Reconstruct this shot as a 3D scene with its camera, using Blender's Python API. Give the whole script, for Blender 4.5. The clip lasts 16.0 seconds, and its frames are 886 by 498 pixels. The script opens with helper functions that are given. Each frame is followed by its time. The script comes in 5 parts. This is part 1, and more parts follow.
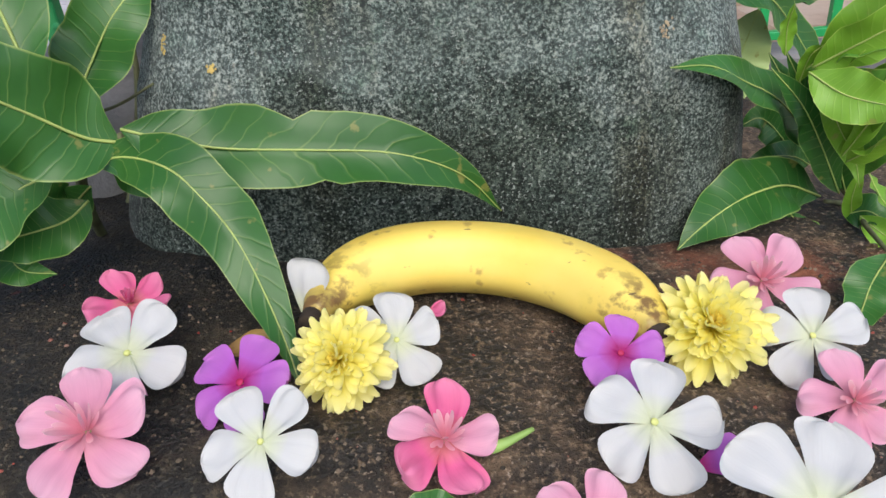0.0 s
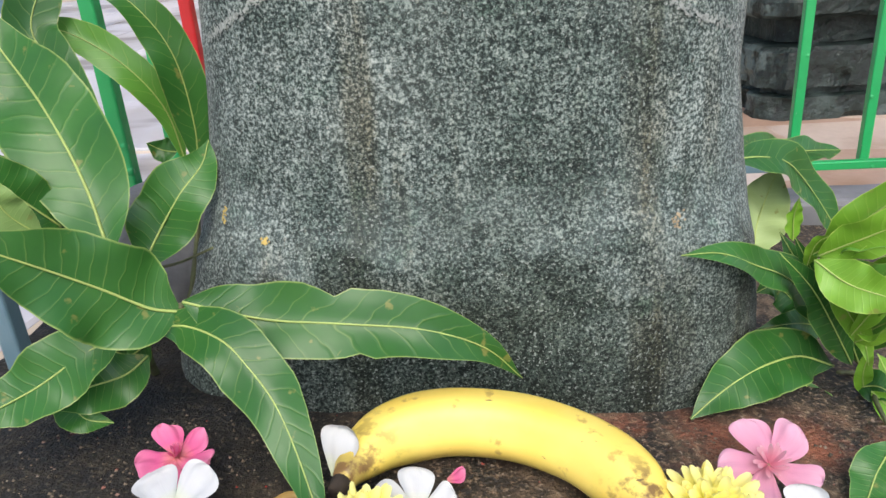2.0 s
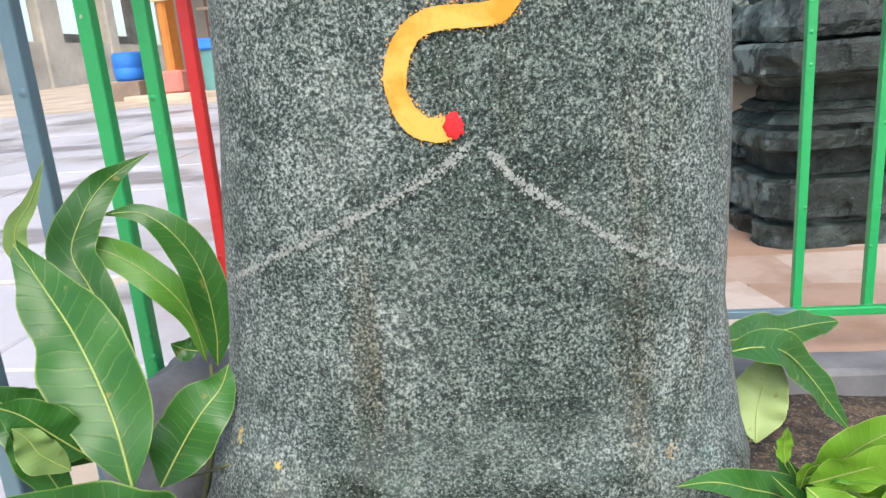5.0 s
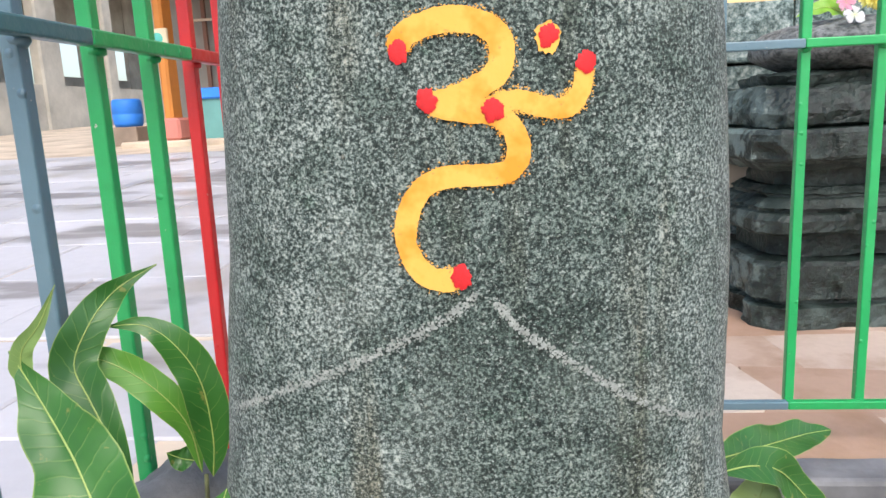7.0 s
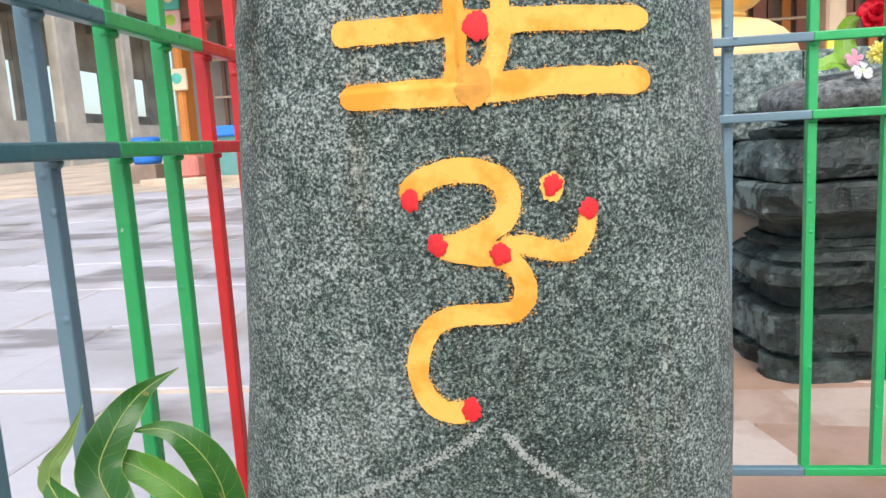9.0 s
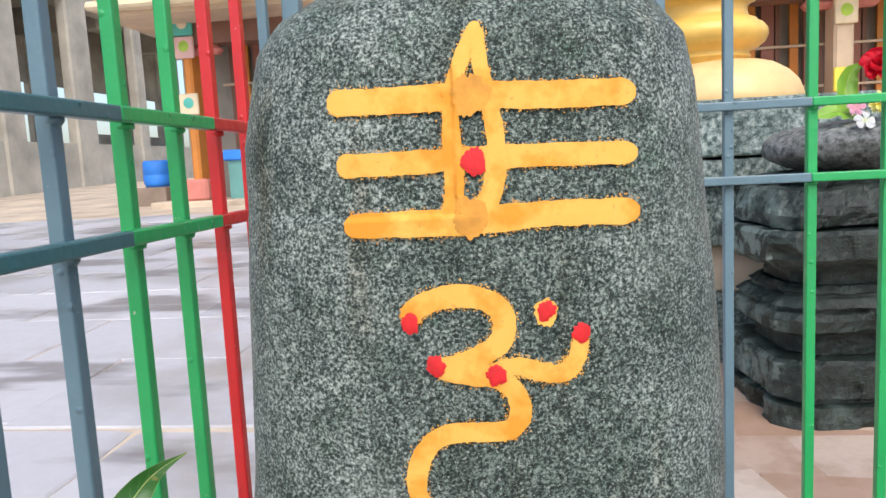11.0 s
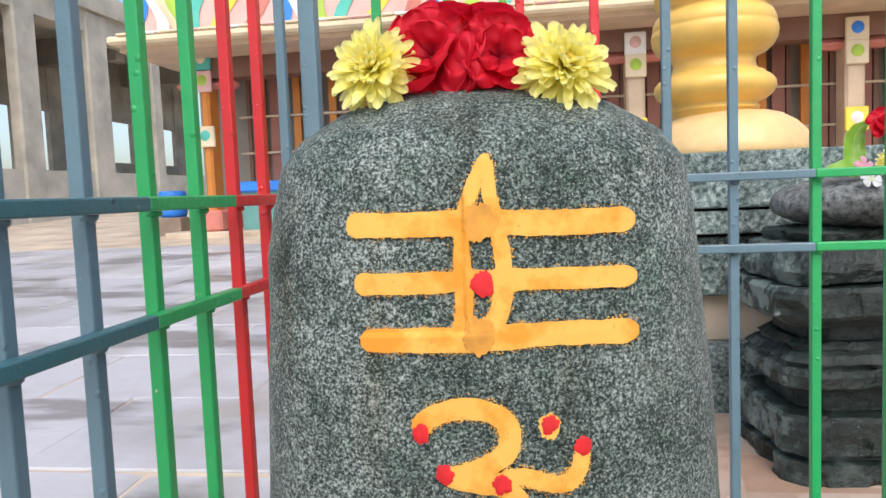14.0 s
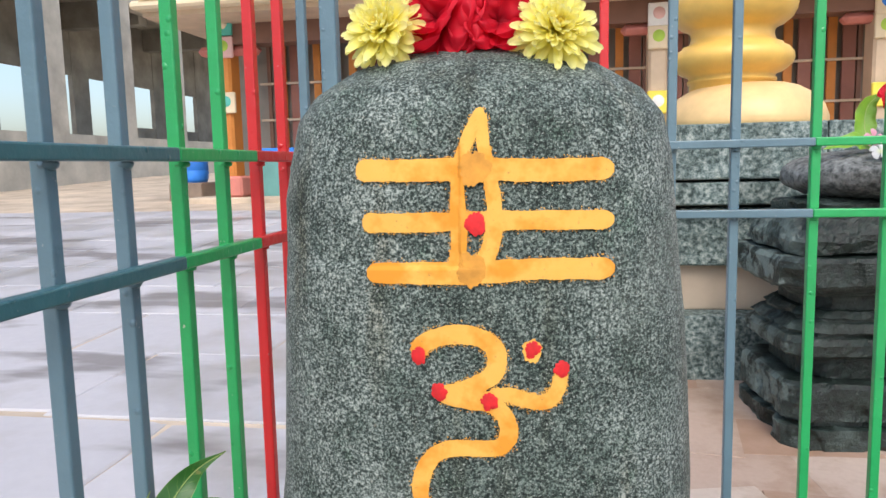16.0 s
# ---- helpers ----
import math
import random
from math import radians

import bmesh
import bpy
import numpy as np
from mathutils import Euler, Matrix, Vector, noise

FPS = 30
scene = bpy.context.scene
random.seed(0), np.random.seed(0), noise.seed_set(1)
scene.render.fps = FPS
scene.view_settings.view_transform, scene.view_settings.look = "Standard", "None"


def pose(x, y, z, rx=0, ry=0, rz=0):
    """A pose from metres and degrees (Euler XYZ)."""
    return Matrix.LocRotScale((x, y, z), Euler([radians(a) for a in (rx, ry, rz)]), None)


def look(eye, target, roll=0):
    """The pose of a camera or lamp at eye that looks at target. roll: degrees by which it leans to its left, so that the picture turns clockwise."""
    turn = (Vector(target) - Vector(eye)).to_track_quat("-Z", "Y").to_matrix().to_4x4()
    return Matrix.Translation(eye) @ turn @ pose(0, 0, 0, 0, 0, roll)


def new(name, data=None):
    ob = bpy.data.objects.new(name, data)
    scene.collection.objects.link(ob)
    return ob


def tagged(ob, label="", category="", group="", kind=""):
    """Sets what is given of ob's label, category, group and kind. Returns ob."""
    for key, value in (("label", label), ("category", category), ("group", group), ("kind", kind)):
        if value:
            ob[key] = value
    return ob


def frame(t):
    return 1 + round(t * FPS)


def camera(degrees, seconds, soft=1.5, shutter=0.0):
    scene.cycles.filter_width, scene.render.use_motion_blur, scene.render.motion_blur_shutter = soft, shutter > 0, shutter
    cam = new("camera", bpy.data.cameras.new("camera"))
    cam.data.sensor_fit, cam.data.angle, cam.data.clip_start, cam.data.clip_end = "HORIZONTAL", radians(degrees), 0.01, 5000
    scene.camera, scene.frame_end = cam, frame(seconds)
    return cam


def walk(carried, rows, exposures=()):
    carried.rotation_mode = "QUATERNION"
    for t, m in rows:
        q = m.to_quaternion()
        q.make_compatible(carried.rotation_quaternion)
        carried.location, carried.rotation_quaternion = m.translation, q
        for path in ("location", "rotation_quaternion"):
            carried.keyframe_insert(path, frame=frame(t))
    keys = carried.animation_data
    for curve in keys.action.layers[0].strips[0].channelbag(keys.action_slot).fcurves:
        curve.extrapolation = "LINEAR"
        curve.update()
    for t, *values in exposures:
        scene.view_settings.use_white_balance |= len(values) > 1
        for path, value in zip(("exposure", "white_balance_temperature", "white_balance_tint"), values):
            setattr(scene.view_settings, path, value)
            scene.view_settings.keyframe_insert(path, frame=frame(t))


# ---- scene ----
cam = camera(63.9, 16.0)
PATH = [
    (0, (0.024, 0.051, 0.302), (-0.076, 1.797, -0.668), -5.2),
    (0.5, (0.021, 0.053, 0.312), (-0.105, 1.845, -0.565), -4.4),
    (1, (0.025, 0.052, 0.323), (-0.124, 1.86, -0.52), -3.8),
    (1.5, (0.031, 0.046, 0.344), (-0.147, 1.87, -0.455), -4.2),
    (2, (0.035, 0.043, 0.362), (-0.16, 1.883, -0.396), -4.2),
    (2.5, (0.041, 0.042, 0.376), (-0.163, 1.889, -0.362), -4.3),
    (3, (0.047, 0.036, 0.394), (-0.164, 1.892, -0.322), -4.8),
    (3.5, (0.052, 0.037, 0.416), (-0.179, 1.92, -0.218), -4.7),
    (4, (0.051, 0.042, 0.428), (-0.189, 1.934, -0.174), -4.7),
    (4.2, (0.052, 0.042, 0.435), (-0.192, 1.939, -0.15), -4.9),
    (6.3, (0.042, 0.048, 0.485), (-0.161, 1.991, 0.055), -3.7),
    (6.5, (0.045, 0.048, 0.495), (-0.165, 1.992, 0.073), -3.7),
    (7, (0.043, 0.047, 0.508), (-0.154, 2.001, 0.128), -2.7),
    (7.5, (0.044, 0.048, 0.527), (-0.183, 2.002, 0.167), -3.0),
    (8, (0.046, 0.048, 0.546), (-0.187, 2.007, 0.214), -3.2),
    (8.5, (0.048, 0.043, 0.56), (-0.186, 2.005, 0.251), -3.3),
    (9, (0.049, 0.04, 0.57), (-0.186, 2.004, 0.274), -3.2),
    (9.5, (0.053, 0.037, 0.587), (-0.174, 2.008, 0.33), -2.8),
    (10, (0.05, 0.034, 0.597), (-0.183, 2.005, 0.346), -2.1),
    (10.2, (0.053, 0.033, 0.606), (-0.189, 2.003, 0.356), -2.6),
    (12.3, (0.064, 0.022, 0.648), (-0.213, 1.995, 0.472), -2.4),
    (12.5, (0.067, 0.012, 0.652), (-0.216, 1.985, 0.487), -2.2),
    (13, (0.07, 0.009, 0.66), (-0.221, 1.981, 0.493), -2.1),
    (13.5, (0.065, 0.009, 0.674), (-0.22, 1.984, 0.538), -1.8),
    (14, (0.064, 0.01, 0.685), (-0.22, 1.984, 0.529), -2.3),
    (14.5, (0.065, 0.005, 0.688), (-0.225, 1.977, 0.528), -2.0),
    (15, (0.068, -0.009, 0.686), (-0.245, 1.958, 0.509), -1.3),
    (15.5, (0.077, -0.03, 0.676), (-0.249, 1.931, 0.455), -0.9),
    (16, (0.085, -0.043, 0.67), (-0.25, 1.915, 0.435), -1.3),
]
walk(cam, [(t, look(eye, target, roll)) for t, eye, target, roll in PATH],
     [(0, 0.52), (1.5, 0.7), (3.5, 1.06), (7, 1.02), (10, 0.84), (12.5, 0.73), (16, 0.7)])

# ---- light ----
world = bpy.data.worlds.new("sky")
scene.world = world
world.use_nodes = True
wn, wl = world.node_tree.nodes, world.node_tree.links
sky = wn.new("ShaderNodeTexSky")
sky.sky_type, sky.sun_disc = "NISHITA", False
sky.sun_elevation, sky.sun_rotation = radians(52), radians(168)
sky.dust_density, sky.ozone_density = 3.0, 1.0
wl.new(sky.outputs[0], wn["Background"].inputs[0])
wn["Background"].inputs[1].default_value = 0.15
sun = new("sun", bpy.data.lights.new("sun", "SUN"))
sun.data.energy, sun.data.angle, sun.data.color = 1.1, radians(45), (1.0, 0.97, 0.93)
sun.matrix_world = look((0.5, -2.4, 3.2), (0, 0.4, 0))


# ---- materials ----
def mat(name, rough=0.6, metal=0.0, spec=0.5):
    m = bpy.data.materials.new(name)
    m.use_nodes = True
    nt = m.node_tree
    b = nt.nodes["Principled BSDF"]
    b.inputs["Roughness"].default_value, b.inputs["Metallic"].default_value = rough, metal
    b.inputs["Specular IOR Level"].default_value = spec
    return m, nt, b


def node(nt, kind, **kw):
    n = nt.nodes.new(kind)
    for k, v in kw.items():
        n.inputs[k].default_value = v
    return n


def coords(nt, kind="Object", scale=(1, 1, 1)):
    c = nt.nodes.new("ShaderNodeTexCoord")
    mp = nt.nodes.new("ShaderNodeMapping")
    mp.inputs["Scale"].default_value = scale
    nt.links.new(c.outputs[kind], mp.inputs[0])
    return mp.outputs[0]


def noise_tex(nt, vec, scale, detail=4.0, rough=0.55, dist=0.0):
    n = node(nt, "ShaderNodeTexNoise", Scale=scale, Detail=detail, Roughness=rough, Distortion=dist)
    nt.links.new(vec, n.inputs["Vector"])
    return n.outputs["Fac"]


def ramp(nt, fac, stops, mode="LINEAR"):
    r = nt.nodes.new("ShaderNodeValToRGB")
    r.color_ramp.interpolation = mode
    while len(r.color_ramp.elements) < len(stops):
        r.color_ramp.elements.new(0.5)
    for e, (p, c) in zip(r.color_ramp.elements, stops):
        e.position, e.color = p, (*c, 1) if len(c) == 3 else c
    nt.links.new(fac, r.inputs[0])
    return r.outputs[0]


def mix(nt, fac, a, b, mode="MIX"):
    m = nt.nodes.new("ShaderNodeMix")
    m.data_type, m.blend_type = "RGBA", mode
    for v, i in ((fac, 0), (a, 6), (b, 7)):
        if hasattr(v, "is_linked"):
            nt.links.new(v, m.inputs[i])
        else:
            m.inputs[i].default_value = v if i == 0 else (*v, 1)
    return m.outputs[2]


def maths(nt, op, a, b=0.0, c=0.0):
    m = nt.nodes.new("ShaderNodeMath")
    m.operation = op
    for v, i in ((a, 0), (b, 1), (c, 2)):
        if hasattr(v, "is_linked"):
            nt.links.new(v, m.inputs[i])
        else:
            m.inputs[i].default_value = v
    return m.outputs[0]


def bump(nt, bsdf, height, strength, distance):
    b = node(nt, "ShaderNodeBump", Strength=strength, Distance=distance)
    nt.links.new(height, b.inputs["Height"])
    nt.links.new(b.outputs[0], bsdf.inputs["Normal"])


def plain(name, col, rough=0.6, metal=0.0, vary=0.25, scale=20.0, relief=0.0, dist=0.002, kind="Object"):
    """Paint or stone of one colour with stains at two scales and fine relief."""
    m, nt, b = mat(name, rough, metal)
    v = coords(nt, kind)
    big, fine = noise_tex(nt, v, scale, 5), noise_tex(nt, v, scale * 9, 3)
    lo = [c * (1 - vary) for c in col]
    hi = [min(1, c * (1 + vary * 0.7)) for c in col]
    c = ramp(nt, big, [(0.3, lo), (0.7, hi)])
    c = mix(nt, maths(nt, "MULTIPLY", fine, vary * 0.8), c, [x * 0.55 for x in col])
    nt.links.new(c, b.inputs["Base Color"])
    if relief:
        bump(nt, b, maths(nt, "ADD", big, maths(nt, "MULTIPLY", fine, 0.4)), relief, dist)
    return m


def granite_mat():
    m, nt, b = mat("granite", 0.72, spec=0.3)
    b.inputs["Sheen Weight"].default_value = 0.08
    b.inputs["Sheen Roughness"].default_value = 0.4
    v = coords(nt)
    grain = noise_tex(nt, v, 500, 4, 0.70)
    grain2 = noise_tex(nt, v, 820, 2, 0.5)
    # crystals gather in darker and paler knots
    knots = maths(nt, "ADD", maths(nt, "MULTIPLY", maths(nt, "SUBTRACT", noise_tex(nt, v, 150, 3, 0.6), 0.5), 0.20), maths(nt, "MULTIPLY", maths(nt, "SUBTRACT", noise_tex(nt, v, 30, 4, 0.65), 0.5), 0.12))
    grain = maths(nt, "ADD", grain, knots)
    c = ramp(nt, grain, [(0.40, (0.010, 0.019, 0.017)), (0.475, (0.045, 0.066, 0.060)), (0.53, (0.125, 0.158, 0.147)), (0.60, (0.29, 0.335, 0.31)), (0.69, (0.47, 0.50, 0.455))])
    c = mix(nt, ramp(nt, grain2, [(0.60, (0, 0, 0)), (0.70, (0.6, 0.6, 0.6))]), c, (0.33, 0.36, 0.325))
    # a few warm feldspar grains
    c = mix(nt, ramp(nt, noise_tex(nt, v, 300, 3, 0.6), [(0.65, (0,) * 3), (0.72, (0.4,) * 3)]), c, (0.38, 0.345, 0.28))
    # darker and paler clouds in the rock
    c = mix(nt, ramp(nt, noise_tex(nt, v, 9, 5, 0.65), [(0.36, (0.6,) * 3), (0.54, (0,) * 3)]), c, (0.28, 0.38, 0.35), "MULTIPLY")
    c = mix(nt, ramp(nt, noise_tex(nt, v, 32, 4, 0.6), [(0.38, (0.6,) * 3), (0.50, (0,) * 3)]), c, (0.30, 0.40, 0.36), "MULTIPLY")
    c = mix(nt, ramp(nt, noise_tex(nt, v, 5, 4, 0.6), [(0.56, (0,) * 3), (0.76, (0.22,) * 3)]), c, (0.30, 0.32, 0.29))
    # rain streaks and old brown stains with a run downwards
    vs = coords(nt, scale=(30, 30, 3))
    c = mix(nt, ramp(nt, noise_tex(nt, vs, 1.0, 4), [(0.54, (0,) * 3), (0.72, (0.9,) * 3)]), c, (0.62, 0.50, 0.36), "MULTIPLY")
    # a darker band down the middle of the face, ragged at its sides
    run = nt.nodes.new("ShaderNodeSeparateXYZ")
    nt.links.new(v, run.inputs[0])
    off = maths(nt, "ABSOLUTE", maths(nt, "ADD", maths(nt, "SUBTRACT", run.outputs[0], 0.055), maths(nt, "MULTIPLY", maths(nt, "SUBTRACT", noise_tex(nt, v, 16, 6, 0.7), 0.5), 0.16)))
    dark_band = ramp(nt, off, [(0.03, (0.75,) * 3), (0.085, (0,) * 3)])
    c = mix(nt, dark_band, c, (0.50, 0.56, 0.53), "MULTIPLY")
    # the foot, soaked with oil and water up to a ragged line
    sep = nt.nodes.new("ShaderNodeSeparateXYZ")
    nt.links.new(v, sep.inputs[0])
    line = maths(nt, "SUBTRACT", sep.outputs[2], maths(nt, "MULTIPLY", maths(nt, "SUBTRACT", noise_tex(nt, v, 14, 5, 0.65), 0.5), 0.22))
    soak = ramp(nt, line, [(0.14, (0.9,) * 3), (0.20, (0.0,) * 3)])
    c = mix(nt, soak, c, (0.40, 0.43, 0.39), "MULTIPLY")
    lime = maths(nt, "MULTIPLY", ramp(nt, line, [(0.185, (0,) * 3), (0.205, (1,) * 3), (0.26, (0,) * 3)]), ramp(nt, noise_tex(nt, v, 34, 5, 0.75), [(0.40, (0.12,) * 3), (0.62, (0.68,) * 3)]))
    c = mix(nt, lime, c, (0.085, 0.10, 0.098), "ADD")
    moss = ramp(nt, noise_tex(nt, v, 34, 5, 0.7), [(0.58, (0,) * 3), (0.70, (0.8,) * 3)])
    c = mix(nt, moss, c, (0.55, 0.72, 0.62), "MULTIPLY")
    # single bright crystals, clean even in the stained parts
    c = mix(nt, ramp(nt, noise_tex(nt, v, 540, 3, 0.6), [(0.585, (0,) * 3), (0.67, (0.7,) * 3)]), c, (0.38, 0.425, 0.39))
    nt.links.new(c, b.inputs["Base Color"])
    bump(nt, b, maths(nt, "ADD", grain, maths(nt, "MULTIPLY", noise_tex(nt, v, 60, 4), 0.8)), 0.35, 0.0015)
    return m


def earth_mat():
    m, nt, b = mat("plinth_earth", 0.8)
    v = coords(nt)
    n1, n2, n3 = noise_tex(nt, v, 16, 6, 0.65), noise_tex(nt, v, 90, 5, 0.7), noise_tex(nt, v, 420, 2)
    c = ramp(nt, n1, [(0.38, (0.010, 0.011, 0.010)), (0.50, (0.058, 0.040, 0.025)), (0.66, (0.19, 0.135, 0.085))])
    c = mix(nt, ramp(nt, n2, [(0.42, (0.75,) * 3), (0.56, (0,) * 3)]), c, (0.016, 0.014, 0.011))
    c = mix(nt, ramp(nt, noise_tex(nt, v, 210, 4, 0.7), [(0.52, (0,) * 3), (0.64, (0.75,) * 3)]), c, (0.24, 0.17, 0.105))
    c = mix(nt, ramp(nt, n3, [(0.62, (0, 0, 0)), (0.7, (0.6, 0.6, 0.6))]), c, (0.36, 0.30, 0.24))
    sep = nt.nodes.new("ShaderNodeSeparateXYZ")
    nt.links.new(v, sep.inputs[0])
    red = maths(nt, "MULTIPLY", ramp(nt, sep.outputs[1], [(0.375, (0, 0, 0)), (0.405, (0.9, 0.9, 0.9)), (0.45, (0, 0, 0))]), ramp(nt, noise_tex(nt, v, 30, 6, 0.7), [(0.4, (0, 0, 0)), (0.6, (1, 1, 1))]))
    left = ramp(nt, sep.outputs[0], [(0.0, (0,) * 3), (0.06, (1,) * 3)])
    c = mix(nt, maths(nt, "MULTIPLY", maths(nt, "MULTIPLY", red, left), 0.95), c, (0.30, 0.10, 0.05))
    c = mix(nt, ramp(nt, noise_tex(nt, v, 55, 2), [(0.74, (0, 0, 0)), (0.77, (0.8, 0.8, 0.8))]), c, (0.30, 0.02, 0.015))
    # left end blackened: damp earth, plus the leaves' shade put into the colour
    wet = ramp(nt, maths(nt, "ADD", maths(nt, "ADD", sep.outputs[0], 0.5), maths(nt, "MULTIPLY", noise_tex(nt, v, 18, 4, 0.6), 0.2)), [(0.48, (0.88,) * 3), (0.62, (0,) * 3)])
    c = mix(nt, wet, c, (0.12, 0.155, 0.142), "MULTIPLY")
    nt.links.new(c, b.inputs["Base Color"])
    nt.links.new(ramp(nt, n1, [(0.35, (0.45,) * 3), (0.6, (0.9,) * 3)]), b.inputs["Roughness"])
    bump(nt, b, maths(nt, "ADD", n2, maths(nt, "MULTIPLY", n3, 0.5)), 1.0, 0.005)
    return m


def leaf_mat(name, dark, light, rib, gloss=0.37):
    m, nt, b = mat(name, gloss, spec=0.4)
    uv = nt.nodes.new("ShaderNodeUVMap")
    sep = nt.nodes.new("ShaderNodeSeparateXYZ")
    nt.links.new(uv.outputs[0], sep.inputs[0])
    side = maths(nt, "ABSOLUTE", maths(nt, "SUBTRACT", sep.outputs[1], 0.5))
    v = coords(nt)
    wob = maths(nt, "MULTIPLY", noise_tex(nt, v, 40, 2), 0.07)
    phase = maths(nt, "ADD", maths(nt, "SUBTRACT", sep.outputs[0], maths(nt, "MULTIPLY", side, 0.16)), wob)
    saw = maths(nt, "ABSOLUTE", maths(nt, "SUBTRACT", maths(nt, "FRACT", maths(nt, "MULTIPLY", phase, 17.0)), 0.5))
    vein = ramp(nt, saw, [(0.0, (1, 1, 1)), (0.06, (0, 0, 0))])
    inner = ramp(nt, side, [(0.02, (0.75,) * 3), (0.45, (0.25,) * 3)])
    vm = maths(nt, "MULTIPLY", vein, inner)
    info = nt.nodes.new("ShaderNodeObjectInfo")
    c = mix(nt, noise_tex(nt, v, 22, 4), dark, light)
    c = mix(nt, maths(nt, "MULTIPLY", info.outputs["Random"], 0.35), c, [x * 0.6 for x in dark])
    c = mix(nt, maths(nt, "MULTIPLY", vm, 0.42), c, rib)
    c = mix(nt, ramp(nt, noise_tex(nt, v, 95, 3), [(0.66, (0, 0, 0)), (0.72, (0.65, 0.65, 0.65))]), c, (0.24, 0.23, 0.06))
    edge = ramp(nt, side, [(0.475, (0, 0, 0)), (0.495, (0.7, 0.7, 0.7))])
    c = mix(nt, edge, c, rib)
    nt.links.new(c, b.inputs["Base Color"])
    bump(nt, b, maths(nt, "SUBTRACT", ramp(nt, saw, [(0.0, (0,) * 3), (0.14, (1,) * 3)]), maths(nt, "MULTIPLY", noise_tex(nt, v, 160, 2), 0.5)), 0.18, 0.0008)
    tr = node(nt, "ShaderNodeBsdfTranslucent")
    nt.links.new(c, tr.inputs[0])
    ms = node(nt, "ShaderNodeMixShader", Fac=0.13)
    nt.links.new(b.outputs[0], ms.inputs[1])
    nt.links.new(tr.outputs[0], ms.inputs[2])
    nt.links.new(ms.outputs[0], nt.nodes["Material Output"].inputs[0])
    return m


def petal_mat(name, base, tip, throat, streak=0.25, thin=0.25, rough=0.55):
    """Petal colour from throat to tip with fine lengthwise streaks."""
    m, nt, b = mat(name, rough, spec=0.3)
    uv = nt.nodes.new("ShaderNodeUVMap")
    sep = nt.nodes.new("ShaderNodeSeparateXYZ")
    nt.links.new(uv.outputs[0], sep.inputs[0])
    mp = nt.nodes.new("ShaderNodeMapping")
    mp.inputs["Scale"].default_value = (2.5, 26, 1)
    nt.links.new(uv.outputs[0], mp.inputs[0])
    st = noise_tex(nt, mp.outputs[0], 1.0, 3)
    c = mix(nt, ramp(nt, sep.outputs[0], [(0.25, (0,) * 3), (0.95, (1,) * 3)]), base, tip)
    c = mix(nt, ramp(nt, sep.outputs[0], [(0.05, (1,) * 3), (0.27, (0,) * 3)]), c, throat)
    c = mix(nt, maths(nt, "MULTIPLY", st, streak), c, [x * 0.55 for x in base])
    nt.links.new(c, b.inputs["Base Color"])
    bump(nt, b, st, 0.25, 0.0006)
    tr = node(nt, "ShaderNodeBsdfTranslucent")
    nt.links.new(c, tr.inputs[0])
    ms = node(nt, "ShaderNodeMixShader", Fac=thin)
    nt.links.new(b.outputs[0], ms.inputs[1])
    nt.links.new(tr.outputs[0], ms.inputs[2])
    nt.links.new(ms.outputs[0], nt.nodes["Material Output"].inputs[0])
    return m


def banana_mat():
    m, nt, b = mat("banana_skin", 0.42)
    v = coords(nt)
    uv = nt.nodes.new("ShaderNodeUVMap")
    sep = nt.nodes.new("ShaderNodeSeparateXYZ")
    nt.links.new(uv.outputs[0], sep.inputs[0])
    c = mix(nt, noise_tex(nt, v, 30, 3), (0.82, 0.58, 0.08), (0.86, 0.70, 0.19))
    c = mix(nt, ramp(nt, noise_tex(nt, coords(nt, scale=(14, 30, 30)), 1, 3), [(0.5, (0,) * 3), (0.75, (0.45,) * 3)]), c, (0.55, 0.50, 0.06))
    u = sep.outputs[0]
    ends = ramp(nt, u, [(0.0, (1,) * 3), (0.05, (0.9,) * 3), (0.10, (0,) * 3), (0.9, (0,) * 3), (0.965, (0.35,) * 3), (1.0, (1,) * 3)])
    c = mix(nt, maths(nt, "MULTIPLY", ends, noise_tex(nt, v, 60, 4)), c, (0.035, 0.022, 0.012))
    near = ramp(nt, u, [(0.05, (1,) * 3), (0.26, (0,) * 3), (0.76, (0,) * 3), (0.9, (1,) * 3)])
    spots = ramp(nt, noise_tex(nt, coords(nt, scale=(75, 90, 90)), 1, 5, 0.6), [(0.50, (0,) * 3), (0.60, (0.95,) * 3)])
    c = mix(nt, maths(nt, "MULTIPLY", spots, near), c, (0.16, 0.085, 0.03))
    c = mix(nt, ramp(nt, noise_tex(nt, v, 75, 4), [(0.63, (0,) * 3), (0.70, (0.6,) * 3)]), c, (0.34, 0.19, 0.05))
    c = mix(nt, ramp(nt, noise_tex(nt, coords(nt, scale=(60, 200, 200)), 1, 3), [(0.69, (0,) * 3), (0.73, (0.9,) * 3)]), c, (0.10, 0.06, 0.03))
    nt.links.new(c, b.inputs["Base Color"])
    bump(nt, b, noise_tex(nt, v, 120, 3), 0.15, 0.001)
    return m


